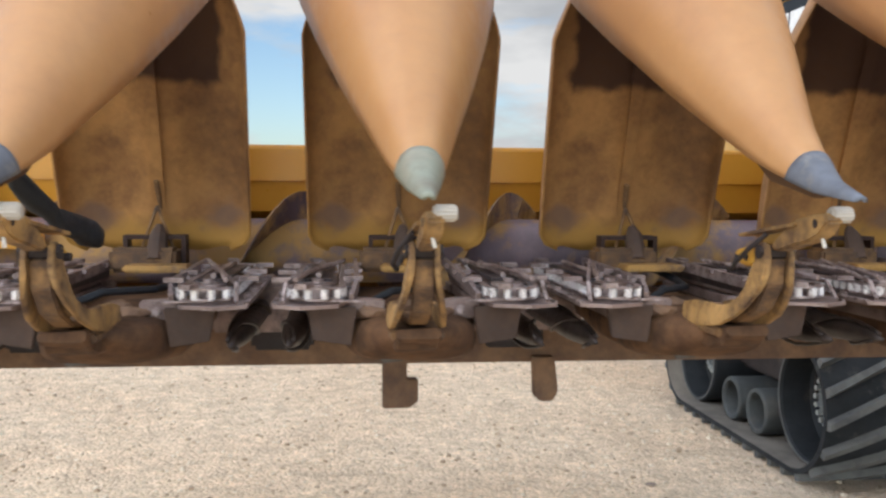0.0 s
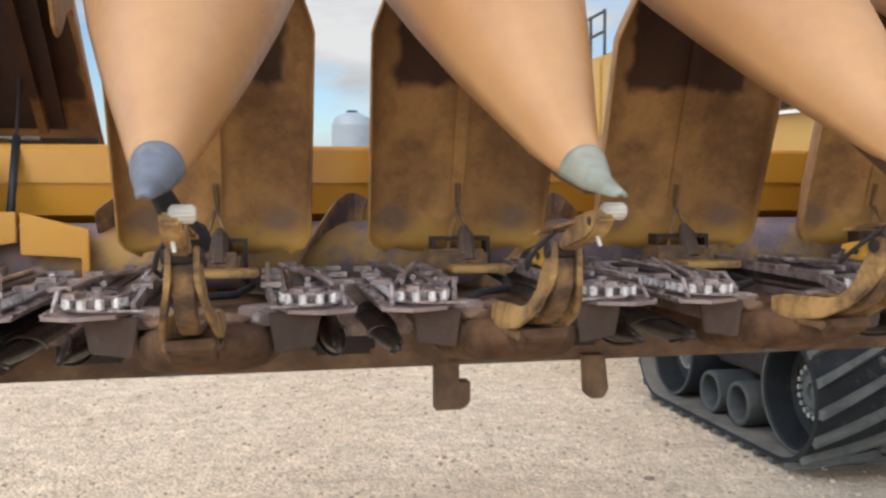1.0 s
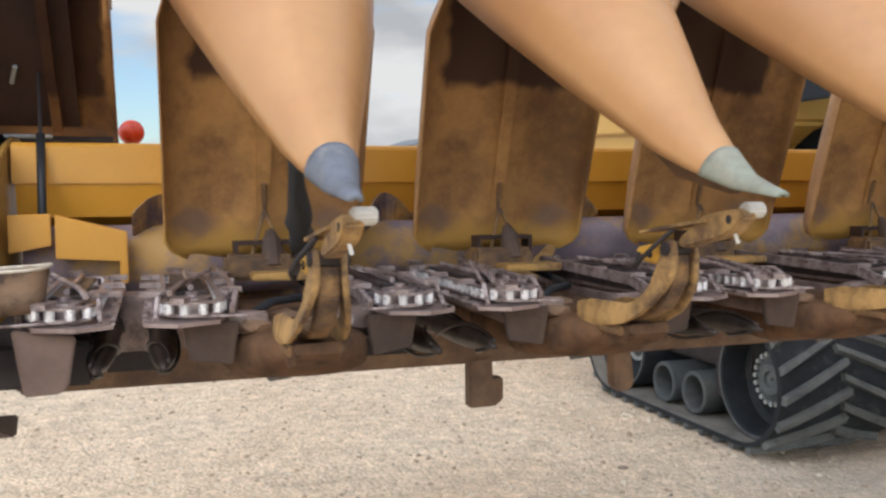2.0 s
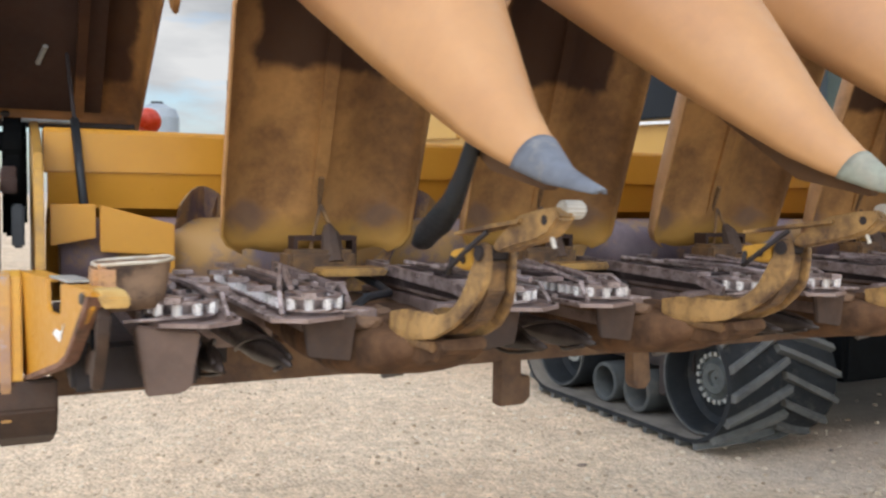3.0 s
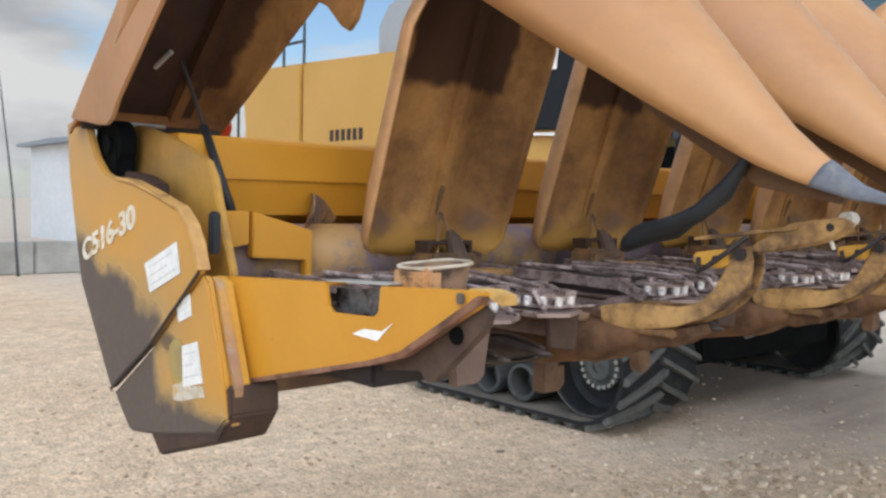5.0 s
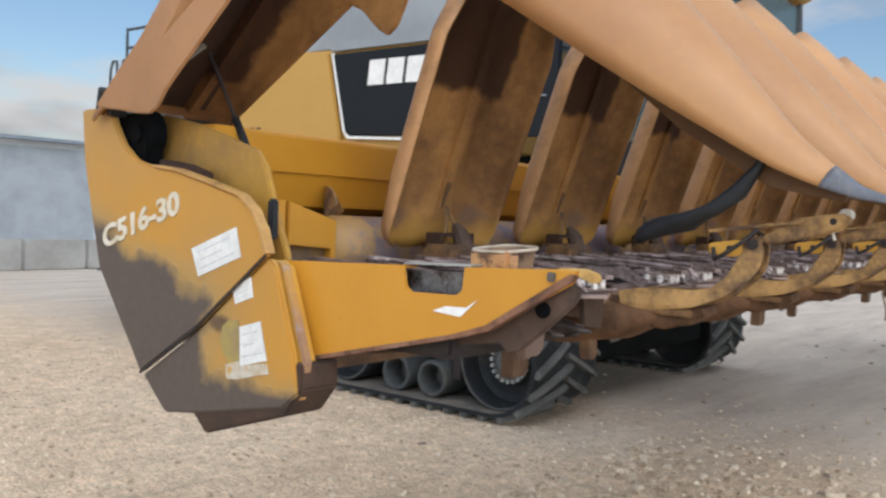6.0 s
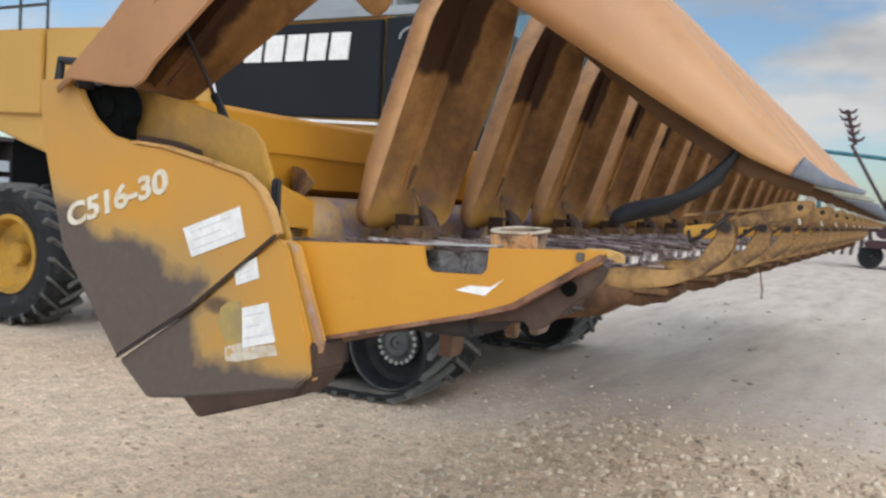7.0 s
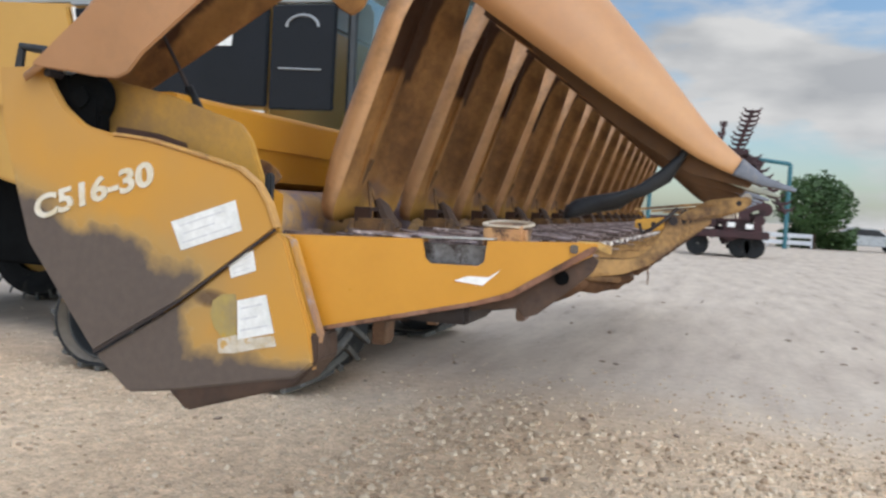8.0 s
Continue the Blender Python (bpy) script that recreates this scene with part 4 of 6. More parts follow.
# ---- end of the corn head ----
def worn_paint(name, paint, bare):
    """Yellow paint scoured to bare grey steel along the lower rear of the end sheets."""
    m = bpy.data.materials.new(name)
    m.use_nodes = True
    n, l = m.node_tree.nodes, m.node_tree.links
    p = n["Principled BSDF"]
    p.inputs["Specular IOR Level"].default_value = 0.3
    co = n.new("ShaderNodeTexCoord")
    sp = n.new("ShaderNodeSeparateXYZ")
    l.new(co.outputs["Object"], sp.inputs[0])
    nz1 = n.new("ShaderNodeTexNoise")
    nz1.inputs["Scale"].default_value, nz1.inputs["Detail"].default_value, nz1.inputs["Roughness"].default_value = 6.0, 8.0, 0.52
    l.new(co.outputs["Object"], nz1.inputs["Vector"])
    nz2 = n.new("ShaderNodeTexNoise")
    nz2.inputs["Scale"].default_value, nz2.inputs["Detail"].default_value = 45.0, 4.0
    l.new(co.outputs["Object"], nz2.inputs["Vector"])

    def calc(op, a, b):
        q = n.new("ShaderNodeMath")
        q.operation = op
        for i, v in enumerate((a, b)):
            if isinstance(v, (int, float)):
                q.inputs[i].default_value = v
            else:
                l.new(v, q.inputs[i])
        return q.outputs[0]
    y, z = sp.outputs["Y"], sp.outputs["Z"]
    a = calc("SUBTRACT", calc("ADD", calc("MULTIPLY", y, 0.34), 0.835), z)
    b = calc("SUBTRACT", y, 1.43)
    c = calc("SUBTRACT", 1.125, z)
    v = calc("MAXIMUM", calc("MINIMUM", a, b), c)
    v = calc("ADD", v, calc("MULTIPLY", calc("SUBTRACT", nz1.outputs["Fac"], 0.5), 0.22))
    mask = n.new("ShaderNodeMapRange")
    mask.inputs["From Min"].default_value, mask.inputs["From Max"].default_value = -0.022, 0.022
    l.new(v, mask.inputs["Value"])
    cy = n.new("ShaderNodeValToRGB")
    e = cy.color_ramp.elements
    e[0].position, e[0].color = 0.40, paint
    e[1].position, e[1].color = 0.72, rgb("b48c52")
    nz3 = n.new("ShaderNodeTexNoise")
    nz3.inputs["Scale"].default_value, nz3.inputs["Detail"].default_value = 2.2, 3.0
    l.new(co.outputs["Object"], nz3.inputs["Vector"])
    l.new(nz3.outputs["Fac"], cy.inputs["Fac"])
    cb = n.new("ShaderNodeValToRGB")
    e = cb.color_ramp.elements
    e[0].position, e[0].color = 0.3, bare
    e[1].position, e[1].color = 0.75, rgb("62574f")
    l.new(nz2.outputs["Fac"], cb.inputs["Fac"])
    mx2 = n.new("ShaderNodeMix")
    mx2.data_type = "RGBA"
    l.new(mask.outputs["Result"], mx2.inputs[0])
    # paint thinned to a pale haze along the scoured edge
    thin = n.new("ShaderNodeMapRange")
    thin.inputs["From Min"].default_value, thin.inputs["From Max"].default_value, thin.inputs["To Max"].default_value = -0.085, 0.0, 0.65
    l.new(v, thin.inputs["Value"])
    mx3 = n.new("ShaderNodeMix")
    mx3.data_type = "RGBA"
    mx3.inputs[7].default_value = rgb("a58d5e")
    l.new(thin.outputs["Result"], mx3.inputs[0])
    l.new(cy.outputs["Color"], mx3.inputs[6])
    l.new(mx3.outputs[2], mx2.inputs[6])
    l.new(cb.outputs["Color"], mx2.inputs[7])
    gy, gz = calc("DIVIDE", calc("SUBTRACT", y, 1.375), 0.050), calc("DIVIDE", calc("SUBTRACT", z, 1.268), 0.026)
    gr = calc("ADD", calc("ADD", calc("MULTIPLY", gy, gy), calc("MULTIPLY", gz, gz)), calc("MULTIPLY", calc("SUBTRACT", nz1.outputs["Fac"], 0.5), 2.4))
    grease = n.new("ShaderNodeMapRange")
    grease.inputs["From Min"].default_value, grease.inputs["From Max"].default_value, grease.inputs["To Min"].default_value, grease.inputs["To Max"].default_value = 0.5, 1.5, 0.75, 0.0
    l.new(gr, grease.inputs["Value"])
    mx4 = n.new("ShaderNodeMix")
    mx4.data_type = "RGBA"
    mx4.inputs[7].default_value = rgb("3b3136")
    l.new(grease.outputs["Result"], mx4.inputs[0])
    l.new(mx2.outputs[2], mx4.inputs[6])
    l.new(mx4.outputs[2], p.inputs["Base Color"])
    rr = n.new("ShaderNodeMapRange")
    rr.inputs["To Min"].default_value, rr.inputs["To Max"].default_value = 0.27, 0.6
    l.new(mask.outputs["Result"], rr.inputs["Value"])
    l.new(rr.outputs["Result"], p.inputs["Roughness"])
    bp = n.new("ShaderNodeBump")
    bp.inputs["Strength"].default_value, bp.inputs["Distance"].default_value = 0.08, 0.004
    l.new(nz2.outputs["Fac"], bp.inputs["Height"])
    l.new(bp.outputs["Normal"], p.inputs["Normal"])
    return m


# iron with the deep shade of recesses and underbody put into its near-black
M_VOID = material("shade_black_iron", rgb("101213"), rgb("0b0c0d"), 0.85, scale=8, fine=60, bump=0.2, spec=0.08)
M_FOOTPLATE = material("scuffed_mauve_steel", rgb("7a6356"), rgb("604c41"), 0.7, scale=6, fine=60, bump=0.25, dirt=rgb("857263"), dirt_at=(0.55, 0.75), dirt_scale=6)
M_CUPDARK = material("brown_crusted_casting", rgb("4a372b"), rgb("382a22"), 0.75, scale=12, fine=60, bump=0.3)
M_NOTCH = material("scratched_grey_steel", rgb("86888b"), rgb("5c5a5a"), 0.35, metal=0.5, scale=18, fine=70, bump=0.2, dirt=rgb("3a302c"), dirt_at=(0.5, 0.62), dirt_scale=22)
M_TAB = material("pale_scuffed_tab", rgb("c9a765"), rgb("b98f4c"), 0.55, scale=14, fine=60, bump=0.1, dirt=rgb("8a6a42"), dirt_at=(0.55, 0.7), dirt_scale=18)
M_EDGE = material("rusty_worn_edge", rgb("7d5540"), rgb("94705a"), 0.7, scale=14, fine=60, bump=0.2, dirt=rgb("4c3426"), dirt_at=(0.5, 0.65), dirt_scale=16)
M_FLANGE = material("scuffed_flange_edge", rgb("b98c4a"), rgb("8f7266"), 0.6, scale=5, fine=60, bump=0.2, dirt=rgb("a3928f"), dirt_at=(0.54, 0.64), dirt_scale=12)
M_CUPWALL = material("crusted_tan_casting", rgb("8a6e55"), rgb("5d4838"), 0.72, scale=12, fine=60, bump=0.3, dirt=rgb("3f3027"), dirt_at=(0.5, 0.64), dirt_scale=12)
M_CUP = material("weathered_yellow_cup", rgb("b98c5c"), rgb("b0836c"), 0.6, scale=10, fine=60, bump=0.2, dirt=rgb("4a3326"), dirt_at=(0.5, 0.58), dirt_scale=9)
M_RIMPALE = material("pale_chipped_rim", rgb("c4b8a4"), rgb("a3937c"), 0.6, scale=20, fine=70, bump=0.15)
# brown patches hold dust and also the shadow on the inner wall
M_WALLDUST = material("dusty_shaded_yellow_paint", rgb("bd8f38"), rgb("a37d3c"), 0.5, scale=2.2, fine=50, bump=0.08, dirt=rgb("7d6142"), dirt_at=(0.46, 0.72), dirt_scale=2.6)
M_LIP = material("scuffed_yellow_lip", rgb("c79a58"), rgb("a98050"), 0.5, scale=12, fine=50, bump=0.1, dirt=rgb("6b5138"), dirt_at=(0.55, 0.7), dirt_scale=14)
M_WORN = worn_paint("scoured_yellow_sheet", rgb("c49040"), rgb("5a504a"))

UPPER = [(2.104, 1.879), (1.940, 1.884), (1.915, 1.83), (1.87, 1.77), (1.80, 1.72), (1.70, 1.697), (1.589, 1.686), (1.45, 1.655), (1.306, 1.619), (1.25, 1.58), (1.215, 1.53), (1.19, 1.468), (1.473, 1.251), (1.745, 1.085), (1.83, 1.19), (1.982, 1.38), (2.04, 1.563), (2.084, 1.716)]
LOWER = [(1.195, 1.460), (1.168, 1.44), (1.13, 1.33), (1.085, 1.21), (1.07, 1.12), (1.118, 1.078), (1.34, 1.032), (1.498, 1.0), (1.632, 0.981), (1.745, 1.075), (1.475, 1.244)]


def end_assembly(mirror):
    """Sheets, arm and shoe that close one end of the head; mirror puts them at the other end."""
    def fx(a, b):
        return (a, b) if not mirror else (W - a, W - b)
    made = []
    bm = bmesh.new()
    prism(bm, UPPER, *fx(-0.122, -0.098), 0.006)
    up = part("end_panel", bm, M_WORN, head, "yellow end sheet scoured to grey steel")
    bm = bmesh.new()
    prism(bm, LOWER, *fx(-0.112, -0.088), 0.006)
    part("lower_end_panel", bm, M_WORN, head, "yellow lower end sheet scoured to grey steel")
    bm = bmesh.new()
    strip(bm, [(fx(-0.111, 0)[0], y_, z_ + 0.003) for y_, z_ in UPPER[5:12]], 0.034, 0.007)
    part("folded_lip", bm, M_LIP, up, "scuffed folded lip")
    # rolled seam between the two sheets
    bm = bmesh.new()
    strip(bm, [(fx(-0.123, 0)[0], 1.742, 1.084), (fx(-0.123, 0)[0], 1.475, 1.25), (fx(-0.123, 0)[0], 1.19, 1.466)], 0.004, 0.007)
    part("seam", bm, M_DARK, up)
    # inner wall with its raised guard
    bm = bmesh.new()
    prism(bm, [(1.95, 1.865), (1.80, 1.864), (1.612, 1.824), (1.378, 1.750), (1.340, 1.706), (1.277, 1.55), (1.238, 1.465), (1.20, 1.20), (1.95, 1.20)], *fx(-0.012, 0.012), 0.004)
    part("end_wall", bm, M_WALLDUST, head, "yellow inner wall, brown dust and shade in its colour")
    bm = bmesh.new()
    prism(bm, [(1.20, 1.455), (1.16, 1.44), (1.07, 1.20), (1.09, 1.12), (1.20, 1.12)], *fx(-0.09, -0.045), 0.004)
    fl = part("front_flange", bm, M_YELLOW_WORN, head)
    bm = bmesh.new()
    prism(bm, [(1.178, 1.452), (1.15, 1.44), (1.058, 1.20), (1.078, 1.10), (1.088, 1.12), (1.072, 1.20), (1.162, 1.436)], *fx(-0.094, -0.07), 0.002)
    part("flange_edge", bm, M_FLANGE, fl, "scuffed flange edge, rusty along its lower half")
    bm = bmesh.new()
    prism(bm, [(1.118, 1.09), (1.34, 1.042), (1.51, 1.004), (1.448, 0.95), (1.118, 1.056), (1.06, 1.13), (1.065, 1.20), (1.12, 1.20)], *fx(-0.105, 0.03), 0.006)
    part("skid_shoe", bm, M_CUPDARK, head)
    # black discs and blocks added to fill the recess with its shade
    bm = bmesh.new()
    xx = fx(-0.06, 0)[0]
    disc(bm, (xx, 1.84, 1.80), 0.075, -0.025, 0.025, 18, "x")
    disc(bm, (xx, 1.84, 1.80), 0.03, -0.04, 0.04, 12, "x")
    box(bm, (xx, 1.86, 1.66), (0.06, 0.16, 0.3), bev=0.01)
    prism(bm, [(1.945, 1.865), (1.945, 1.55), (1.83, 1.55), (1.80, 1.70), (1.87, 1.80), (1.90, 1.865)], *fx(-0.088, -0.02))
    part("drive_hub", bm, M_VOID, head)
    # dark bar added for the shade in the gap above the end sheet
    bm = bmesh.new()
    prism(bm, [(1.72, 1.722), (1.60, 1.708), (1.51, 1.684), (1.51, 1.64), (1.72, 1.66)], *fx(-0.092, -0.05), 0.004)
    part("chain_case", bm, M_HINGE, head)
    # black plate added for the shaded slit between end sheet and inner wall
    bm = bmesh.new()
    box(bm, (fx(-0.05, 0)[0], 1.252, 1.56), (0.03, 0.02, 0.11), bev=0.006)
    part("slot_liner", bm, M_BLACK, head)
    bm = bmesh.new()
    tube(bm, [(fx(-0.08, 0)[0], 1.95, 1.89), (fx(-0.08, 0)[0], 1.98, 1.935), (fx(-0.08, 0)[0], 2.06, 1.945), (fx(-0.08, 0)[0], 2.07, 1.88)], 0.014, 8)
    part("lift_hook", bm, M_BLACK, head)
    # side arm with its notch
    bm = bmesh.new()
    prism(bm, [(1.24, 1.451), (0.826, 1.464), (0.815, 1.412), (0.80, 1.400), (0.675, 1.402), (0.66, 1.414), (0.655, 1.469), (0.43, 1.479), (0.375, 1.479), (0.386, 1.448), (0.588, 1.332), (0.68, 1.305), (1.118, 1.199), (1.17, 1.20)], *fx(-0.006, 0.004), 0.002)
    prism(bm, [(1.24, 1.449), (0.826, 1.462), (0.826, 1.456), (1.24, 1.443)], *fx(0.0, 0.05))
    prism(bm, [(0.655, 1.467), (0.375, 1.477), (0.375, 1.471), (0.655, 1.461)], *fx(0.0, 0.05))
    arm = part("end_arm", bm, M_YELLOW, head, "smooth yellow side arm")
    bm = bmesh.new()
    prism(bm, [(0.85, 1.45), (0.63, 1.455), (0.63, 1.38), (0.85, 1.38)], *fx(0.045, 0.06))
    part("notch_plate", bm, M_NOTCH, arm, "scratched grey steel plate")
    bm = bmesh.new()
    prism(bm, [(0.385, 1.452), (0.375, 1.47), (0.388, 1.472), (0.592, 1.339), (0.68, 1.309), (1.12, 1.203), (1.118, 1.192), (0.68, 1.297), (0.585, 1.325)], *fx(-0.012, 0.012), 0.002)
    part("arm_edge", bm, M_EDGE, arm)
    bm = bmesh.new()
    prism(bm, [(0.43, 1.474), (0.385, 1.468), (0.345, 1.452), (0.345, 1.472), (0.375, 1.482), (0.43, 1.482)], *fx(0.006, 0.05), 0.003)
    part("end_tab", bm, M_TAB, arm, "pale scuffed end tab")
    bm = bmesh.new()
    box(bm, (fx(-0.010, 0)[0], 0.432, 1.462), (0.008, 0.020, 0.022), bev=0.003)
    part("tab_bolt", bm, M_BARE, arm)
    bm = bmesh.new()
    prism(bm, [(0.83, 1.4665), (0.64, 1.4715), (0.64, 1.4755), (0.83, 1.4705)], *fx(0.002, 0.05))
    part("notch_lip", bm, M_BOLT, arm)
    bm = bmesh.new()
    prism(bm, [(0.398, 1.452), (0.372, 1.436), (0.385, 1.405), (0.45, 1.345), (0.525, 1.282), (0.556, 1.274), (0.575, 1.295), (0.67, 1.284), (0.80, 1.25), (1.0, 1.215), (1.0, 1.25), (0.68, 1.32), (0.59, 1.36), (0.45, 1.44)], *fx(0.066, 0.086), 0.003)
    efl = part("end_floor", bm, M_PLATE, head)
    # near-black disc laid on the plate for the dark of the hole
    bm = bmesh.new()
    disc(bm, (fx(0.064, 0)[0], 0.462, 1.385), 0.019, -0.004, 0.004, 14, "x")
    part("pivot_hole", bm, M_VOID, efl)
    bm = bmesh.new()
    prism(bm, [(fx(0.150, 0)[0], 1.39), (fx(0.275, 0)[0], 1.37), (fx(0.258, 0)[0], 1.265), (fx(0.24, 0)[0], 1.25), (fx(0.17, 0)[0], 1.248)], 0.575, 0.60, 0.004, axis="y")
    part("foot_plate", bm, M_FOOTPLATE, head)
    bm = bmesh.new()
    box(bm, (fx(0.17, 0)[0], 1.0, 1.29), (0.26, 0.6, 0.10), bev=0.01)
    part("inner_rail", bm, M_DARK, head)
    bm = bmesh.new()
    xc = fx(0.152, 0)[0]

    def cup(hx, hy, z):
        out = []
        for k in range(24):
            a = 2 * math.pi * k / 24
            ca, sa = math.cos(a), math.sin(a)
            out.append((xc + hx * math.copysign(abs(ca) ** 0.55, ca), 0.63 + hy * math.copysign(abs(sa) ** 0.55, sa), z + 0.006 * ca))
        return out
    loft(bm, [cup(0.058, 0.05, 1.42), cup(0.062, 0.054, 1.45), cup(0.070, 0.060, 1.505), cup(0.072, 0.062, 1.511), cup(0.060, 0.05, 1.511), cup(0.05, 0.042, 1.462)])
    blk = part("guide_cup", bm, M_CUPWALL, head, "crusted brown cup with a pale rim", smooth=True)
    bm = bmesh.new()
    rm = cup(0.074, 0.063, 1.513)
    tube(bm, rm + rm[:1], 0.0042, 6)
    part("rim", bm, M_RIMPALE, blk, "pale chipped rim")
    bm = bmesh.new()
    loft(bm, [cup(0.054, 0.045, 1.464), cup(0.054, 0.045, 1.478), cup(0.02, 0.02, 1.492)])
    part("hub", bm, M_DARK, blk)
    bm = bmesh.new()
    box(bm, (fx(0.098, 0)[0], 0.625, 1.468), (0.052, 0.115, 0.085), bev=0.010)
    part("cup_lug", bm, M_CUP, blk, "pinkish chipped yellow lug")
    # brackets by the auger's end
    bm = bmesh.new()
    x0, x1 = fx(0.157, 0.359)
    prism(bm, [(x0, 1.613), (x1, 1.558), (x1, 1.40), (fx(0.336, 0)[0], 1.40), (fx(0.336, 0)[0], 1.469), (x0, 1.481)], 1.42, 1.45, 0.003, axis="y")
    part("auger_bracket", bm, M_YELLOW, head)
    bm = bmesh.new()
    x0, x1 = fx(0.03, 0.146)
    prism(bm, [(x0, 1.613), (x1, 1.615), (x1, 1.52), (x0, 1.50)], 1.42, 1.45, 0.003, axis="y")
    part("auger_bracket", bm, M_YELLOW, head)
    return arm


end_arm = end_assembly(False)
far_arm = end_assembly(True)


def end_hood(x):
    bm = bmesh.new()
    e, b = Vector((0, -0.85, 0.53)).normalized(), Vector((0, 0.53, 0.85)).normalized()
    secs = []
    for i in range(13):
        u = -0.075 + 1.055 * i / 12
        c = Vector((0, 1.91, 1.875)) + e * u
        hw, dp0 = 0.242 + 0.01 * i / 12, 0.05 + 0.36 * max(0, u)
        outer, inner = [], []
        for k in range(19):
            a = math.pi * k / 18
            ca, sa = math.cos(a), math.sin(a)
            ex = math.copysign(abs(ca) ** 0.6, ca)
            outer.append(c + Vector((hw * ex, 0, 0)) + b * dp0 * sa ** 0.6)
            inner.append(c + Vector(((hw - 0.007) * ex, 0, 0)) + b * max(0, dp0 * sa ** 0.6 - 0.007))
        secs.append(outer + inner[::-1])
    loft(bm, secs, inner=18)
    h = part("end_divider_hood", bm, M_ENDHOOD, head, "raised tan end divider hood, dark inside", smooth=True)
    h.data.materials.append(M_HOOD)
    h.location = (x, 0, 0)
    bm = bmesh.new()
    c = Vector((0, 1.91, 1.875))
    
    # dark sheet added just inside the hood, in place of its inner shade
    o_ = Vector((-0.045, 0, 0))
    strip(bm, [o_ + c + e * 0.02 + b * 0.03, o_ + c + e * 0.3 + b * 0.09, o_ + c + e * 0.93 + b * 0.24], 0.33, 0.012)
    part("inner_liner", bm, M_HINGE, h, "dark maroon sheet standing in for the inner shade")
    bm = bmesh.new()
    r_ = Vector((0.05, 0, 0))
    strip(bm, [r_ + c + e * 0.03 + b * 0.01, r_ + c + e * 0.9 + b * 0.17], 0.03, 0.04)
    part("inner_rib", bm, M_HOOD, h)
    bm = bmesh.new()
    sk = [(-0.035, 0.03), (0.0, -0.004), (0.06, -0.05), (0.13, -0.11), (0.19, -0.152), (0.23, -0.158), (0.29, -0.138), (0.57, -0.103), (0.95, -0.06), (0.95, 0.2), (0.5, 0.1), (0.1, 0.05)]
    prism(bm, [((c + e * u + b * v).y, (c + e * u + b * v).z) for u, v in sk], -0.246, -0.234, 0.004)
    skirt = part("side_skirt", bm, M_ENDHOOD, h)
    bm = bmesh.new()
    tube(bm, [c + Vector((-0.07, 0, 0)) + e * 0.22 + b * 0.05, c + Vector((-0.05, 0, 0)) + e * 0.30 + b * 0.05], 0.008, 6)
    part("latch_rod", bm, M_BOLT, h)
    bm = bmesh.new()
    prism(bm, [(1.43, 2.215), (1.37, 2.225), (1.31, 2.20), (1.24, 2.135), (1.2, 2.114), (1.165, 2.14), (1.13, 2.21), (1.08, 2.38), (1.2, 2.46), (1.40, 2.30)], 0.238, 0.253, 0.004)
    part("skirt_ear", bm, M_HOOD, h)
    bm = bmesh.new()
    tube(bm, [(-0.225, 1.915, 1.862), (0.225, 1.915, 1.862)], 0.012, 8)
    part("hinge_bar", bm, M_DARK, h)
    # short pale bar added as the glint along the hinge bar
    bm = bmesh.new()
    tube(bm, [(-0.17, 1.90, 1.872), (0.03, 1.90, 1.872)], 0.007, 8)
    part("hinge_pin", bm, M_BOLT, h)
    return h


eh = end_hood(0.082)
copy_thing(eh, Matrix.Translation((W - 0.082, 0, 0)))


def gas_strut(x):
    bm = bmesh.new()
    tube(bm, [(x, 1.46, 1.59), (x - 0.015, 1.62, 1.86)], 0.013, 10)
    s = part("gas_strut", bm, M_BLACK, head, smooth=True)
    bm = bmesh.new()
    tube(bm, [(x - 0.015, 1.62, 1.86), (x - 0.03, 1.76, 2.10)], 0.006, 8)
    part("strut_rod", bm, M_DARK, s)


gas_strut(0.12)
gas_strut(W - 0.12)

# stickers and lettering on the end sheets
M_FADED = material("faded_white_decal", rgb("dcd6c6"), rgb("cfc3a6"), 0.5, scale=20, fine=60, bump=0.02, dirt=rgb("c39a4c"), dirt_at=(0.6, 0.68), dirt_scale=30)
M_TORN = material("torn_grey_paper", rgb("cfc8ba"), rgb("b5a78c"), 0.7, scale=20, fine=60, bump=0.1, dirt=rgb("c09a58"), dirt_at=(0.52, 0.6), dirt_scale=26)
M_PRINT = material("faint_grey_print", rgb("d2d4d4"), rgb("c6c8c9"), 0.6, scale=60, fine=90, bump=0.0)
M_GLUE = material("yellowed_glue", rgb("a99452"), rgb("95845e"), 0.7, scale=12, fine=60, bump=0.05, dirt=rgb("b3923e"), dirt_at=(0.58, 0.66), dirt_scale=16)
YZ = Matrix(((0, 0, -1, 0), (-1, 0, 0, 0), (0, 1, 0, 0), (0, 0, 0, 1)))


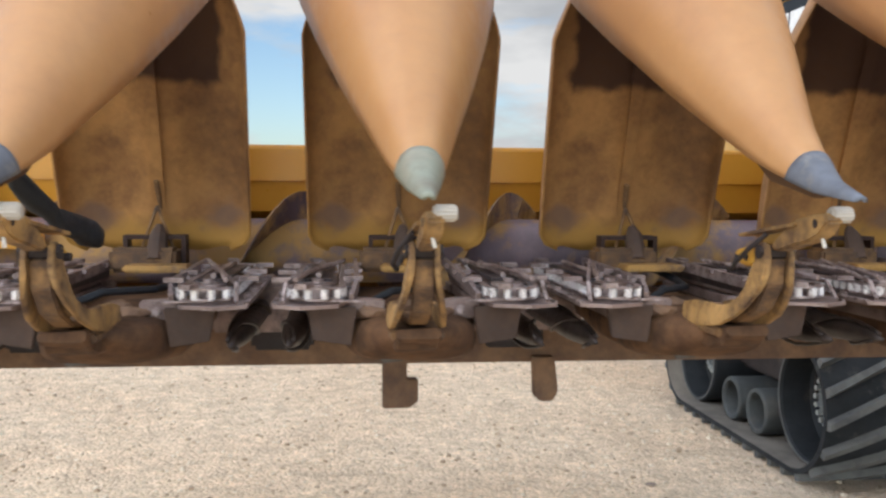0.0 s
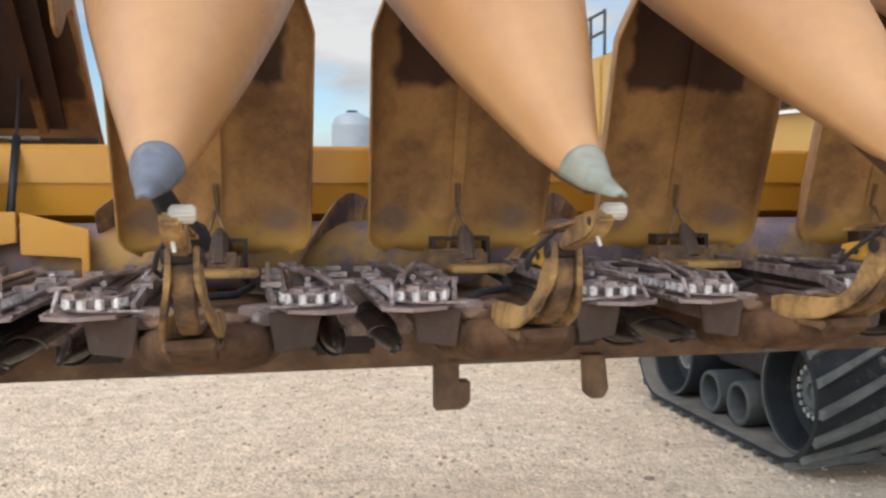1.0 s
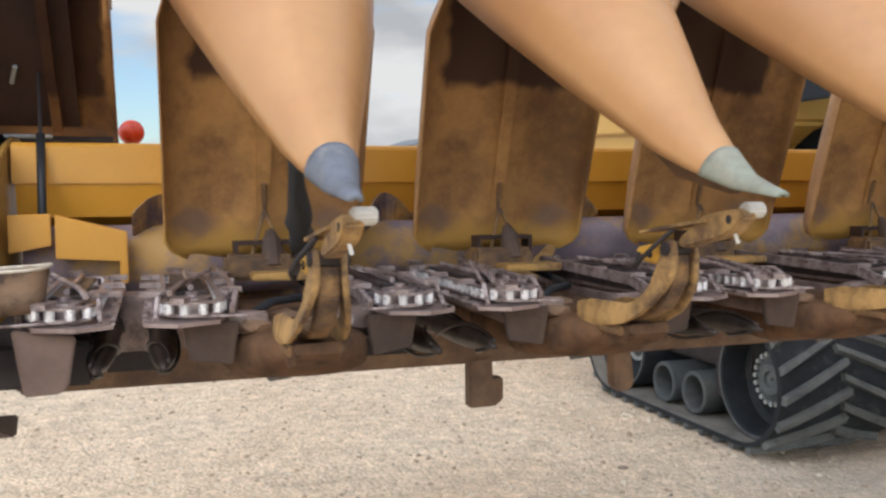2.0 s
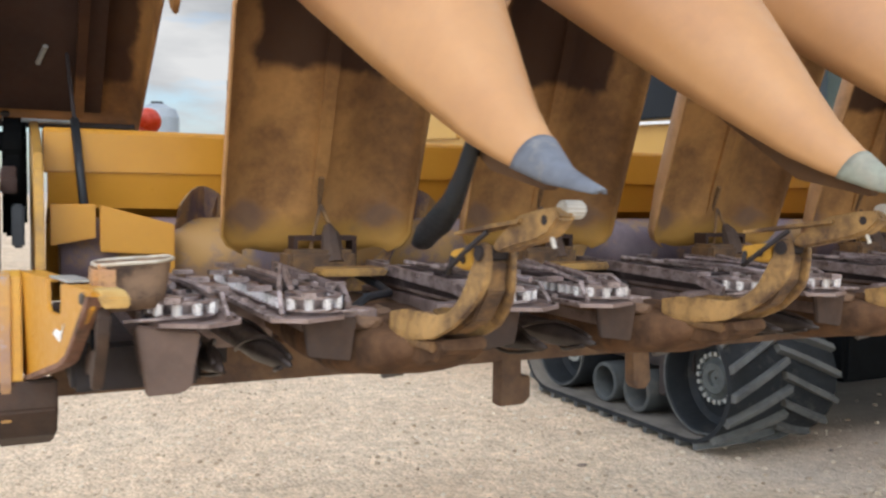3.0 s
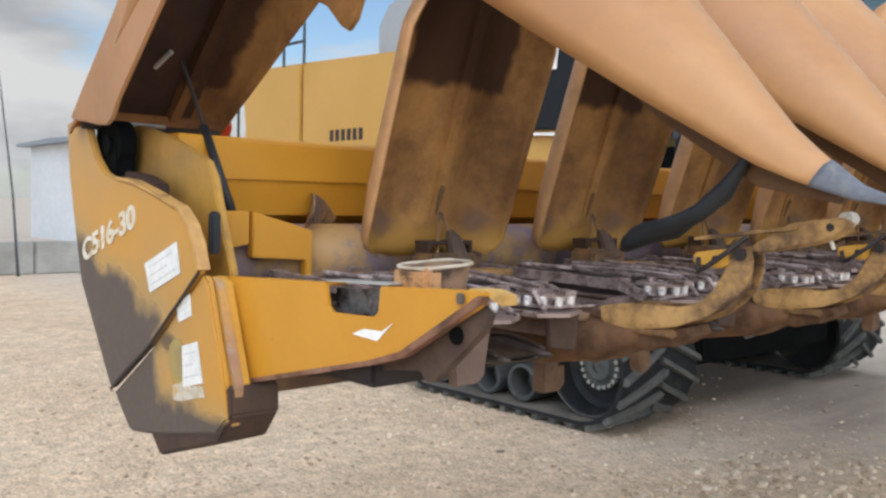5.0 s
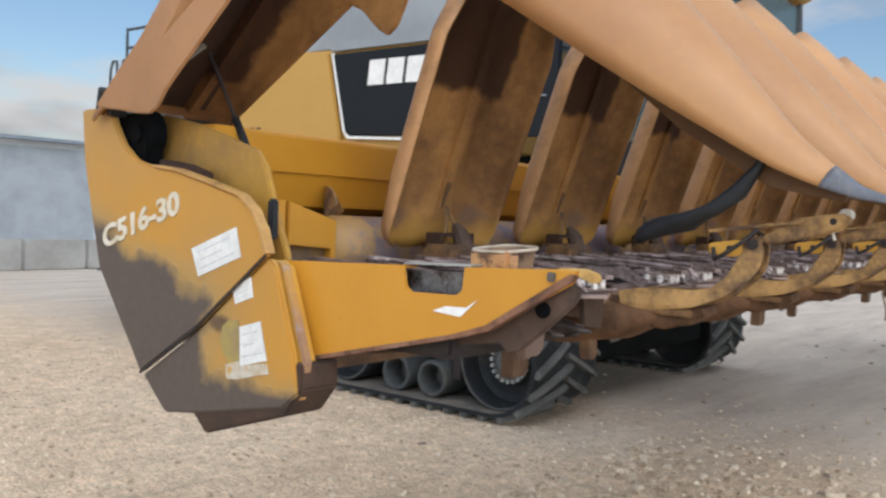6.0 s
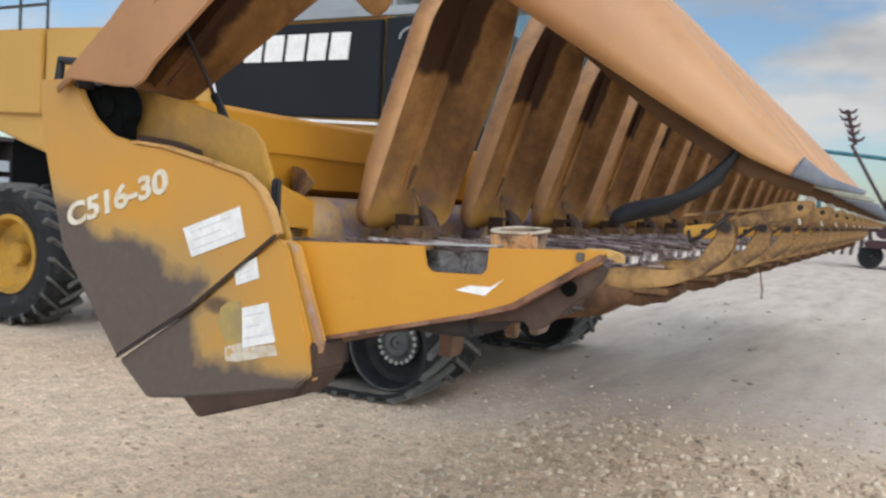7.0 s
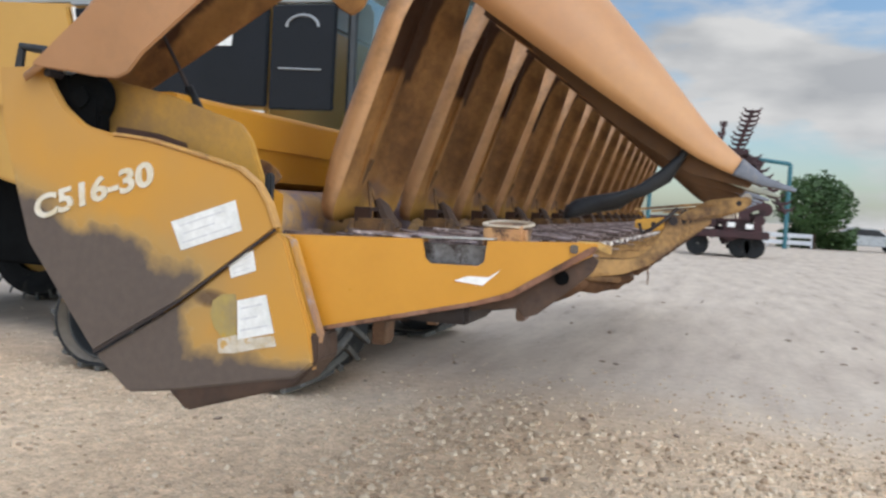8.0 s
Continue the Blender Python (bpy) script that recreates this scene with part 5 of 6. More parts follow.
def sticker(poly, x, name, label, rows=3):
    """A paper sticker whose print is too faint to read."""
    bm = bmesh.new()
    prism(bm, poly, x - 0.0015, x)
    st = part(name, bm, M_PAPER, head, label)
    tl, tr, br, bl = (Vector(q) for q in poly)
    rng = random.Random(len(label))
    for k in range(rows):
        v = (k + 0.8) / (rows + 0.6)
        a, b = tl.lerp(bl, v), tr.lerp(br, v)
        u0, u1 = rng.uniform(0.06, 0.12), rng.uniform(0.55, 0.94)
        p0, p1 = a.lerp(b, u0), a.lerp(b, u1)
        h = (bl - tl) * 0.022
        bm = bmesh.new()
        prism(bm, [tuple(p0 - h), tuple(p1 - h), tuple(p1 + h), tuple(p0 + h)], x - 0.0022, x - 0.0014)
        part("print_line", bm, M_PRINT, st)
    return st


sticker([(1.505, 1.467), (1.311, 1.536), (1.288, 1.457), (1.470, 1.391)], -0.1235, "sticker", "creased white paper sticker")
sticker([(1.331, 1.371), (1.257, 1.407), (1.245, 1.353), (1.319, 1.327)], -0.1135, "sticker", "small white paper sticker")
sticker([(1.297, 1.269), (1.213, 1.292), (1.184, 1.192), (1.291, 1.164)], -0.1135, "sticker", "peeling white paper sticker")
bm = bmesh.new()
prism(bm, [(1.372, 1.262), (1.345, 1.282), (1.305, 1.286), (1.299, 1.262), (1.296, 1.172), (1.312, 1.156), (1.335, 1.162), (1.365, 1.19), (1.378, 1.225)], -0.1140, -0.1125)
part("sticker_residue", bm, M_GLUE, head, "yellowed glue left by a sticker")
bm = bmesh.new()
prism(bm, [(1.352, 1.160), (1.300, 1.176), (1.250, 1.172), (1.186, 1.186), (1.176, 1.158), (1.24, 1.143), (1.30, 1.126), (1.348, 1.122)], -0.1142, -0.1126)
part("torn_paper", bm, M_TORN, head, "torn greyish strip of sticker paper")
lettering("C516-30", 0.088, M_FADED, "model_lettering", head, Matrix.Translation((-0.1245, 1.955, 1.445)) @ Matrix.Rotation(radians(-17.5), 4, "X") @ YZ @ Matrix(((1.32, 0.18, 0, 0), (0, 1, 0, 0), (0, 0, 1, 0), (0, 0, 0, 1))))
bm = bmesh.new()
prism(bm, [(0.735, 1.360), (0.66, 1.352), (0.615, 1.395), (0.645, 1.375), (0.70, 1.374)], -0.0085, -0.0065)
part("decal", bm, M_WHITE, end_arm, "scratched white bird-shaped decal")
# the side arms splay outwards to the rear
for arm_, sgn in ((end_arm, 1), (far_arm, -1)):
    for ob in (arm_, *arm_.children):
        for v in ob.data.vertices:
            v.co.x += sgn * (-0.042 + (1.2 - v.co.y) * 0.125)

# black rubber strap that hangs from the first nose
bm = bmesh.new()
tube(bm, [(0.688, 0.185, 1.80), (0.692, 0.20, 1.77), (0.694, 0.215, 1.745), (0.70, 0.26, 1.692), (0.710, 0.325, 1.642), (0.718, 0.368, 1.622), (0.725, 0.41, 1.604), (0.742, 0.49, 1.582), (0.752, 0.535, 1.570), (0.757, 0.562, 1.552), (0.758, 0.575, 1.532)], [0.009, 0.012, 0.015, 0.019, 0.022, 0.026, 0.029, 0.028, 0.027, 0.024, 0.013], 12)
for v in bm.verts:
    v.co += Vector((1, 0.6, 1)) * 0.016 * noise.noise(v.co * 19)
part("rubber_strap", bm, M_BLACK, head, "hanging black rubber strap, thick and lumpy", smooth=True)

bm = bmesh.new()
tube(bm, [(3.49, 0.5, 1.40), (3.53, 0.50, 1.33), (3.60, 0.505, 1.25), (3.68, 0.50, 1.16), (3.66, 0.50, 1.11)], 0.005, 5)
part("hanging_straw", bm, M_MUD, head, "dry stalk caught under the row")

# orange lamp behind the beam
lamp = root("marker_lamp", (0.366, 1.765, 1.835), "round orange marker lamp on a short stem behind the beam", "lamp")
bm = bmesh.new()
bmesh.ops.create_uvsphere(bm, u_segments=16, v_segments=10, radius=0.046, matrix=Matrix.Translation((0, 0.26, 0.062)))
part("lens", bm, M_ORANGE, lamp, smooth=True)
bm = bmesh.new()
tube(bm, [(0, -0.02, -0.006), (0, 0.2, 0.0), (0, 0.26, 0.03)], 0.008, 8)
part("stem", bm, M_DARK, lamp)

# ---- combine harvester ----
CX = ROW * N_ROWS / 2
combine = root("combine_harvester", (CX, 6.0, 0), "yellow combine harvester on rubber tracks behind the head", "combine")


def loc(p):
    return (p[0] - CX, p[1] - 6.0, p[2])


def cpart(name, bm, mat, parent=None, label="", smooth=False):
    """A part given in the place's own coordinates."""
    bmesh.ops.translate(bm, vec=(-CX, -6.0, 0), verts=bm.verts)
    return part(name, bm, mat, parent or combine, label, smooth)


XS = 4.70


def mx_(x):
    return 2 * CX - x


bm = bmesh.new()
prism(bm, [(3.9, 2.15), (3.9, 3.22), (5.9, 3.22), (8.3, 3.30), (9.6, 3.32), (9.75, 3.1), (9.62, 2.35), (8.6, 2.02), (7.6, 1.75), (6.6, 1.50), (5.6, 1.45), (4.6, 1.75)], XS + 0.06, mx_(XS) - 0.06, 0.03)
body = cpart("body", bm, M_BODY)
# chassis and axle housing coloured near-black for the shadow beneath the machine
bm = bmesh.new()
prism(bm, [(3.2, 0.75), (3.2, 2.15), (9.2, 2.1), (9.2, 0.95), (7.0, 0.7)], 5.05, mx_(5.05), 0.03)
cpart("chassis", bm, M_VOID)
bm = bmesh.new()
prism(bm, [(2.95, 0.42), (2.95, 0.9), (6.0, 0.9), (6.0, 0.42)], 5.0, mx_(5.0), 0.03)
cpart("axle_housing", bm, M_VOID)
bm = bmesh.new()
prism(bm, [(1.87, 1.15), (1.87, 1.70), (3.6, 1.95), (3.6, 1.1)], 5.35, mx_(5.35), 0.02)
cpart("feeder_house", bm, M_YELLOW)
# side sheets on both sides
for side in (0, 1):
    def sx(a, b):
        return (a, b) if side == 0 else (mx_(a), mx_(b))
    bm = bmesh.new()
    prism(bm, [(3.90, 2.30), (3.90, 3.16), (5.92, 3.16), (5.72, 2.38), (5.68, 2.34)], *sx(XS - 0.005, XS + 0.05), 0.012)
    pnl = cpart("dark_side_panel", bm, M_PANEL, None, "dark blue-grey side panel")
    bm = bmesh.new()
    prism(bm, [(3.25, 3.19), (3.25, 3.27), (5.97, 3.27), (5.95, 3.19)], *sx(XS - 0.005, XS + 0.05), 0.006)
    cpart("grey_band", bm, M_GREY)
    bm = bmesh.new()
    prism(bm, [(5.94, 3.17), (5.74, 2.38), (5.68, 2.31), (3.92, 2.24), (3.92, 2.265), (5.66, 2.335), (5.715, 2.39), (5.915, 3.17)], *sx(XS - 0.008, XS + 0.04))
    cpart("white_edge", bm, M_WHITE)
    bm = bmesh.new()
    prism(bm, [(6.00, 3.18), (8.2, 3.22), (8.2, 2.30), (5.80, 2.20), (5.80, 2.36)], *sx(XS, XS + 0.05), 0.015)
    cpart("side_cover", bm, M_BODY)
    bm = bmesh.new()
    prism(bm, [(8.26, 3.26), (9.55, 3.30), (9.55, 2.38), (8.26, 2.34)], *sx(XS, XS + 0.05), 0.015)
    cpart("rear_cover", bm, M_BODY)
    bm = bmesh.new()
    prism(bm, [(3.27, 2.28), (3.27, 3.17), (3.87, 3.17), (3.87, 2.28)], *sx(XS + 0.0, XS + 0.05), 0.012)
    door = cpart("service_door", bm, M_PANEL, None, "dark door with a rounded handle")
    bm = bmesh.new()
    xx = sx(XS - 0.012, 0)[0]
    tube(bm, [(xx, 3.42 + 0.15 * (1 - math.cos(math.pi * k / 10)) , 2.98 + 0.10 * math.sin(math.pi * k / 10)) for k in range(11)], 0.012, 6)
    cpart("door_handle", bm, M_GREY, door)
    bm = bmesh.new()
    tube(bm, [(xx, 3.38, 2.62), (xx, 3.78, 2.63)], 0.008, 6)
    cpart("door_trim", bm, M_GREY, door)
    # the maker's name as plain slanted blocks
    if side == 0:
        for k in range(5):
            bm = bmesh.new()
            y1 = 5.42 - 0.243 * k
            prism(bm, [(y1, 2.82), (y1 - 0.20, 2.82), (y1 - 0.225, 3.06), (y1 - 0.025, 3.06)], XS - 0.016, XS - 0.003)
            cpart("name_block", bm, M_WHITE, pnl)
        for k in range(6):
            bm = bmesh.new()
            prism(bm, [(7.62 - 0.11 * k, 2.33), (7.62 - 0.11 * k, 2.46), (7.55 - 0.11 * k, 2.46), (7.55 - 0.11 * k, 2.33)], XS - 0.004, XS + 0.001)
            cpart("lettering_bar", bm, M_DARK)

# grain tank and roof
bm = bmesh.new()
prism(bm, [(3.95, 3.24), (3.95, 3.70), (4.2, 3.85), (6.9, 3.85), (7.1, 3.6), (7.1, 3.24)], 4.95, mx_(4.95), 0.04)
cpart("grain_tank", bm, M_GREY)
# cab
bm = bmesh.new()
prism(bm, [(2.25, 1.95), (2.05, 2.1), (2.0, 2.25), (3.24, 2.25), (3.24, 1.95)], 4.95, mx_(4.95), 0.03)
cab = cpart("cab_floor", bm, M_PANEL)
bm = bmesh.new()
prism(bm, [(2.0, 3.80), (2.1, 3.95), (3.9, 3.95), (3.9, 3.72), (2.2, 3.72)], 4.9, mx_(4.9), 0.04)
cpart("cab_roof", bm, M_BODY)
for px in (4.98, mx_(4.98)):
    for y0, y1, r in ((2.08, 2.15, 0.035), (3.22, 3.24, 0.045)):
        bm = bmesh.new()
        tube(bm, [(px, y0, 2.2), (px, y1, 3.75)], r, 8)
        cpart("cab_post", bm, M_RAIL)
mglass = bpy.data.materials.new("tinted_cab_glass")
mglass.use_nodes = True
_p = mglass.node_tree.nodes["Principled BSDF"]
_p.inputs["Base Color"].default_value = rgb("9fb0b0")
_p.inputs["Roughness"].default_value = 0.02
_p.inputs["Transmission Weight"].default_value = 0.85
_p.inputs["IOR"].default_value = 1.1
for px in (4.985, mx_(4.985)):
    bm = bmesh.new()
    prism(bm, [(2.12, 2.25), (2.18, 3.72), (3.20, 3.72), (3.20, 2.25)], px - 0.003, px + 0.003)
    g = cpart("cab_window", bm, mglass)
bm = bmesh.new()
prism(bm, [(5.0, 2.25), (5.0, 3.7), (mx_(5.0), 3.7), (mx_(5.0), 2.25)], 2.14, 2.146, axis="y")
cpart("windscreen", bm, mglass)
bm = bmesh.new()
box(bm, (5.9, 2.95, 2.45), (0.5, 0.5, 0.14), bev=0.04)
box(bm, (5.9, 3.17, 2.85), (0.48, 0.12, 0.7), bev=0.04)
tube(bm, [(5.9, 2.3, 2.2), (5.9, 2.5, 2.7)], 0.04, 8)
cpart("driver_seat", bm, M_BLACK)

# handrails at the rear deck
def rail(pts, r=0.018):
    bm = bmesh.new()
    tube(bm, pts, r, 6)
    cpart("handrail", bm, M_RAIL)


for z in (3.55, 3.78):
    rail([(XS + 0.05, 9.7, z), (XS + 0.05, 8.25, z)])
for y in (9.7, 9.2, 8.7, 8.25):
    rail([(XS + 0.05, y, 3.28), (XS + 0.05, y, 3.80)])
for y in (10.15, 9.9):
    rail([(XS + 0.1, y, 1.3), (XS + 0.1, y, 3.30), (XS + 0.1, y - 0.05, 3.42), (XS + 0.1, y - 0.14, 3.42), (XS + 0.1, y - 0.16, 3.2)])
bm = bmesh.new()
for k in range(7):
    box(bm, (XS + 0.1, 10.02, 0.7 + 0.27 * k), (0.25, 0.26, 0.025))
cpart("ladder_step", bm, M_RAIL)

for y0, y1 in ((9.95, 9.99), (9.44, 9.52)):
    bm = bmesh.new()
    tube(bm, [(XS, y0, 2.3), (XS, y0, 1.9), (XS, y1, 1.42)], 0.022, 6)
    cpart("ladder_stringer", bm, M_GREY)
bm = bmesh.new()
prism(bm, [(9.88, 2.30), (9.28, 2.30), (9.28, 2.24), (9.46, 2.24), (9.46, 1.95), (9.52, 1.95), (9.52, 2.22), (9.82, 2.22), (9.82, 1.95), (9.88, 1.95)], XS - 0.02, XS + 0.05, 0.008)
cpart("landing_frame", bm, M_GREY)
bm = bmesh.new()
prism(bm, [(9.61, 1.43), (9.30, 1.50), (9.0, 1.50), (9.12, 1.42), (9.28, 1.28), (9.34, 1.0), (9.59, 0.98)], XS + 0.02, XS + 0.30, 0.02)
cpart("mud_guard", bm, M_GREY, None, "pale grey plastic mud guard")

# tracks
F, R_ = (3.30, 0.455, 0.375), (4.98, 0.425, 0.345)


def belt_path(out):
    """Points and normals of the belt's line, out metres off the wheels."""
    (y1, z1, r1), (y2, z2, r2) = F, R_
    r1, r2 = r1 + out, r2 + out
    d, base = math.hypot(y2 - y1, z2 - z1), math.atan2(z2 - z1, y2 - y1)
    th = math.acos((r1 - r2) / d)
    pts = []
    a0, a1 = base + th, base + 2 * math.pi - th
    for k in range(25):
        a = a0 + (a1 - a0) * k / 24
        pts.append((y1 + r1 * math.cos(a), z1 + r1 * math.sin(a), a))
    for k in range(1, 12):
        u = k / 12
        a = base - th
        p, q = (y1 + r1 * math.cos(a), z1 + r1 * math.sin(a)), (y2 + r2 * math.cos(a), z2 + r2 * math.sin(a))
        pts.append((p[0] + (q[0] - p[0]) * u, p[1] + (q[1] - p[1]) * u, a))
    for k in range(19):
        a = base - th + 2 * th * k / 18
        pts.append((y2 + r2 * math.cos(a), z2 + r2 * math.sin(a), a))
    for k in range(1, 12):
        u = k / 12
        a = base + th
        p, q = (y2 + r2 * math.cos(a), z2 + r2 * math.sin(a)), (y1 + r1 * math.cos(a), z1 + r1 * math.sin(a))
        pts.append((p[0] + (q[0] - p[0]) * u, p[1] + (q[1] - p[1]) * u, a))
    return pts


def on_belt(pts, s):
    n = len(pts)
    i = int(s) % n
    u = s - int(s)
    a, b = pts[i], pts[(i + 1) % n]
    return [a[k] + (b[k] - a[k]) * u for k in range(2)]


def track(x0, x1, outer):
    bm = bmesh.new()
    pin, pout = belt_path(0.0), belt_path(0.032)
    secs = [[(x0, a[0], a[1]), (x1, a[0], a[1]), (x1, b[0], b[1]), (x0, b[0], b[1])] for a, b in zip(pin, pout)]
    rows = [[bm.verts.new(p) for p in s] for s in secs]
    n = len(rows)
    for i in range(n):
        a, b = rows[i], rows[(i + 1) % n]
        for j in range(4):
            fc = bm.faces.new((a[j], a[(j + 1) % 4], b[(j + 1) % 4], b[j]))
            fc.material_index = 1 if j == 0 else 0
    t = cpart("track_belt", bm, M_RUBBER)
    t.data.materials.append(M_BELTDUST)
    lug = belt_path(0.03), belt_path(0.075)
    total = len(pin)
    xm = (x0 + x1) / 2
    acc = [0.0]
    for a, b in zip(pout, pout[1:] + pout[:1]):
        acc.append(acc[-1] + math.hypot(b[0] - a[0], b[1] - a[1]))

    def at_len(d):
        d %= acc[-1]
        for i in range(total):
            if acc[i + 1] >= d:
                return i + (d - acc[i]) / (acc[i + 1] - acc[i])
    count = 34
    for k in range(count):
        for sgn in (-1, 1):
            bm = bmesh.new()
            secs = []
            for j in range(6):
                u = j / 5
                x = (x0 + 0.005 + u * ((x1 - x0) / 2 + 0.02)) if sgn < 0 else (x1 - 0.005 - u * ((x1 - x0) / 2 + 0.02))
                d = acc[-1] * (k + (0.5 if sgn > 0 else 0)) / count - 0.20 * u
                sec = []
                for lay, off in ((0, -0.028), (1, -0.018), (1, 0.018), (0, 0.028)):
                    y, z = on_belt(lug[lay], at_len(d + off))
                    sec.append((x, y, z))
                secs.append(sec)
            loft(bm, secs)
            cpart("tread_lug", bm, M_RUBBER_EDGE, t)
    # wheels stand back from the belt's edge
    ox, inn = (x0, 1) if outer < 0 else (x1, -1)
    for nm, (y, z, r), wid in (("drive_wheel", F, 0.80), ("idler_wheel", R_, 0.80)):
        bm = bmesh.new()
        prof = [(0.13, r - 0.002), (0.115, r - 0.010), (0.115, r - 0.026), (0.13, r - 0.034), (0.30, r - 0.050), (0.33, r - 0.09), (0.33, 0.01), (wid, 0.01), (wid, r - 0.002)]
        ring(bm, (0, y, z), [(ox + inn * u, q) for u, q in prof], 48, "x")
        w = cpart(nm, bm, M_WHEEL, t)
        bm = bmesh.new()
        ring(bm, (0, y, z), [(ox + inn * u, q) for u, q in ((0.112, r - 0.012), (0.112, r - 0.024), (0.118, r - 0.024), (0.118, r - 0.012))], 48, "x")
        cpart("rim_edge", bm, M_RUBBER_EDGE, t, "dusty rim edge")
        bm = bmesh.new()
        q0 = 0.135 if nm == "drive_wheel" else 0.10
        prof = [(0.255, 0.01), (0.255, q0 * 0.35), (0.235, q0 * 0.42), (0.235, q0 * 0.75), (0.26, q0 * 0.95), (0.28, q0 + 0.04), (0.33, q0 + 0.045), (0.33, 0.01)]
        ring(bm, (0, y, z), [(ox + inn * u, q) for u, q in prof], 28, "x")
        cpart("hub", bm, M_HUB, t)
        for j in range(20):
            bm = bmesh.new()
            a = 2 * math.pi * j / 20
            disc(bm, (ox + inn * 0.265, y + (q0 + 0.028) * math.cos(a), z + (q0 + 0.028) * math.sin(a)), 0.0165, -0.02, 0.02, 6, "x")
            cpart("wheel_bolt", bm, M_BOLT, t)
    for y in (3.97, 4.36):
        bm = bmesh.new()
        prof = [(0.13, 0.152), (0.118, 0.146), (0.118, 0.124), (0.13, 0.118), (0.32, 0.110), (0.33, 0.048), (0.26, 0.042), (0.26, 0.01), (0.80, 0.01), (0.80, 0.152)]
        ring(bm, (0, y, 0.238), [(ox + inn * u, q) for u, q in prof], 32, "x")
        cpart("roller", bm, M_ROLLERW, t)
    bm = bmesh.new()
    box(bm, ((x0 + x1) / 2, 4.3, 0.52), (0.3, 1.5, 0.22), bev=0.03)
    box(bm, (ox + inn * 0.22, 3.76, 0.46), (0.07, 0.09, 0.42), bev=0.01)
    cpart("track_frame", bm, M_DARK, t)
    return t


track(3.93, 4.86, -1)
track(mx_(4.86), mx_(3.93), 1)


def rear_wheel(x0, x1, outer):
    y, z, r = 8.5, 0.79, 0.79
    bm = bmesh.new()
    xm = (x0 + x1) / 2
    h = (x1 - x0) / 2
    ring(bm, (xm, y, z), [(-h * 0.8, r - 0.36), (-h, r - 0.2), (-h * 0.95, r - 0.08), (-h * 0.6, r - 0.04), (h * 0.6, r - 0.04), (h * 0.95, r - 0.08), (h, r - 0.2), (h * 0.8, r - 0.36)], 40, "x")
    t = cpart("rear_tyre", bm, M_RUBBER)
    for k in range(22):
        for sgn in (-1, 1):
            bm = bmesh.new()
            secs = []
            for j in range(4):
                u = j / 3
                xx = xm + sgn * h * (1.0 - 1.05 * u)
                a = 2 * math.pi * (k + (0.5 if sgn > 0 else 0)) / 22 + 0.28 * u
                rr0 = r - 0.10 if j == 0 else r - 0.05
                secs.append([(xx, y + q * math.cos(a + o), z + q * math.sin(a + o)) for q, o in ((rr0, -0.03), (r, -0.02), (r, 0.02), (rr0, 0.03))])
            loft(bm, secs)
            cpart("tread_lug", bm, M_RUBBER_EDGE, t)
    ox = x0 if outer < 0 else x1
    inn = -outer
    bm = bmesh.new()
    ring(bm, (0, y, z), [(ox + inn * 0.03, r - 0.35), (ox + inn * 0.03, r - 0.40), (ox + inn * 0.17, r - 0.45), (ox + inn * 0.22, 0.14), (ox + inn * 0.12, 0.12), (ox + inn * 0.12, 0.01), (ox + inn * 0.4, 0.01), (ox + inn * 0.4, r - 0.35)], 32, "x")
    cpart("rim", bm, M_RIM, t, "yellow wheel rim")
    bm = bmesh.new()
    tube(bm, [(ox + inn * 0.3, y, z), (CX, y, z + 0.05)], 0.1, 10)
    cpart("axle", bm, M_DARK)


rear_wheel(4.50, 5.05, -1)
rear_wheel(mx_(5.05), mx_(4.50), 1)

# ---- surroundings ----
def shed(name, x0, x1, y0, y1, h, label):
    s = root(name, ((x0 + x1) / 2, (y0 + y1) / 2, 0), label, "shed")
    w, d = (x1 - x0) / 2, (y1 - y0) / 2
    bm = bmesh.new()
    n = int((x1 - x0) / 0.3)
    prof = []
    for i in range(n + 1):
        xx = -w + 2 * w * i / n
        prof += [(xx, -d - (0.03 if i % 2 else 0.0))]
    prof += [(w, d), (-w, d)]
    prism(bm, prof, 0, h, axis="z")
    part("wall", bm, M_SHED, s)
    bm = bmesh.new()
    prism(bm, [(-d - 0.5, h), (-d - 0.5, h + 0.12), (0, h + 0.2), (d + 0.5, h + 0.12), (d + 0.5, h)], -w - 0.4, w + 0.4)
    part("roof", bm, M_SHEDROOF, s)
    bm = bmesh.new()
    box(bm, (w * 0.3, -d - 0.06, 1.7), (3.6, 0.08, 3.4))
    part("door", bm, M_GREY, s)
    return s


shed("storage_shed", 10.5, 16.4, 30, 37, 3.6, "long white sheet-metal storage shed across the yard")


def open_bay():
    o = root("open_bay", (18.6, 32, 0), "dark open lean-to bay stacked with grey boards", "shed")
    bm = bmesh.new()
    prism(bm, [(-2.2, 0), (-2.2, 3.3), (2.2, 3.3), (2.2, 0), (2.05, 0), (2.05, 3.15), (-2.05, 3.15), (-2.05, 0)], -2.0, 2.0, axis="y")
    part("frame", bm, M_DARK, o)
    bm = bmesh.new()
    box(bm, (0, 1.9, 1.6), (4.2, 0.1, 3.2))
    part("back_wall", bm, M_DARK, o)
    for k in range(4):
        bm = bmesh.new()
        box(bm, (0.1, -1.6, 0.35 + 0.62 * k), (3.7, 0.5, 0.42), bev=0.02)
        part("board", bm, M_GREY, o)


open_bay()


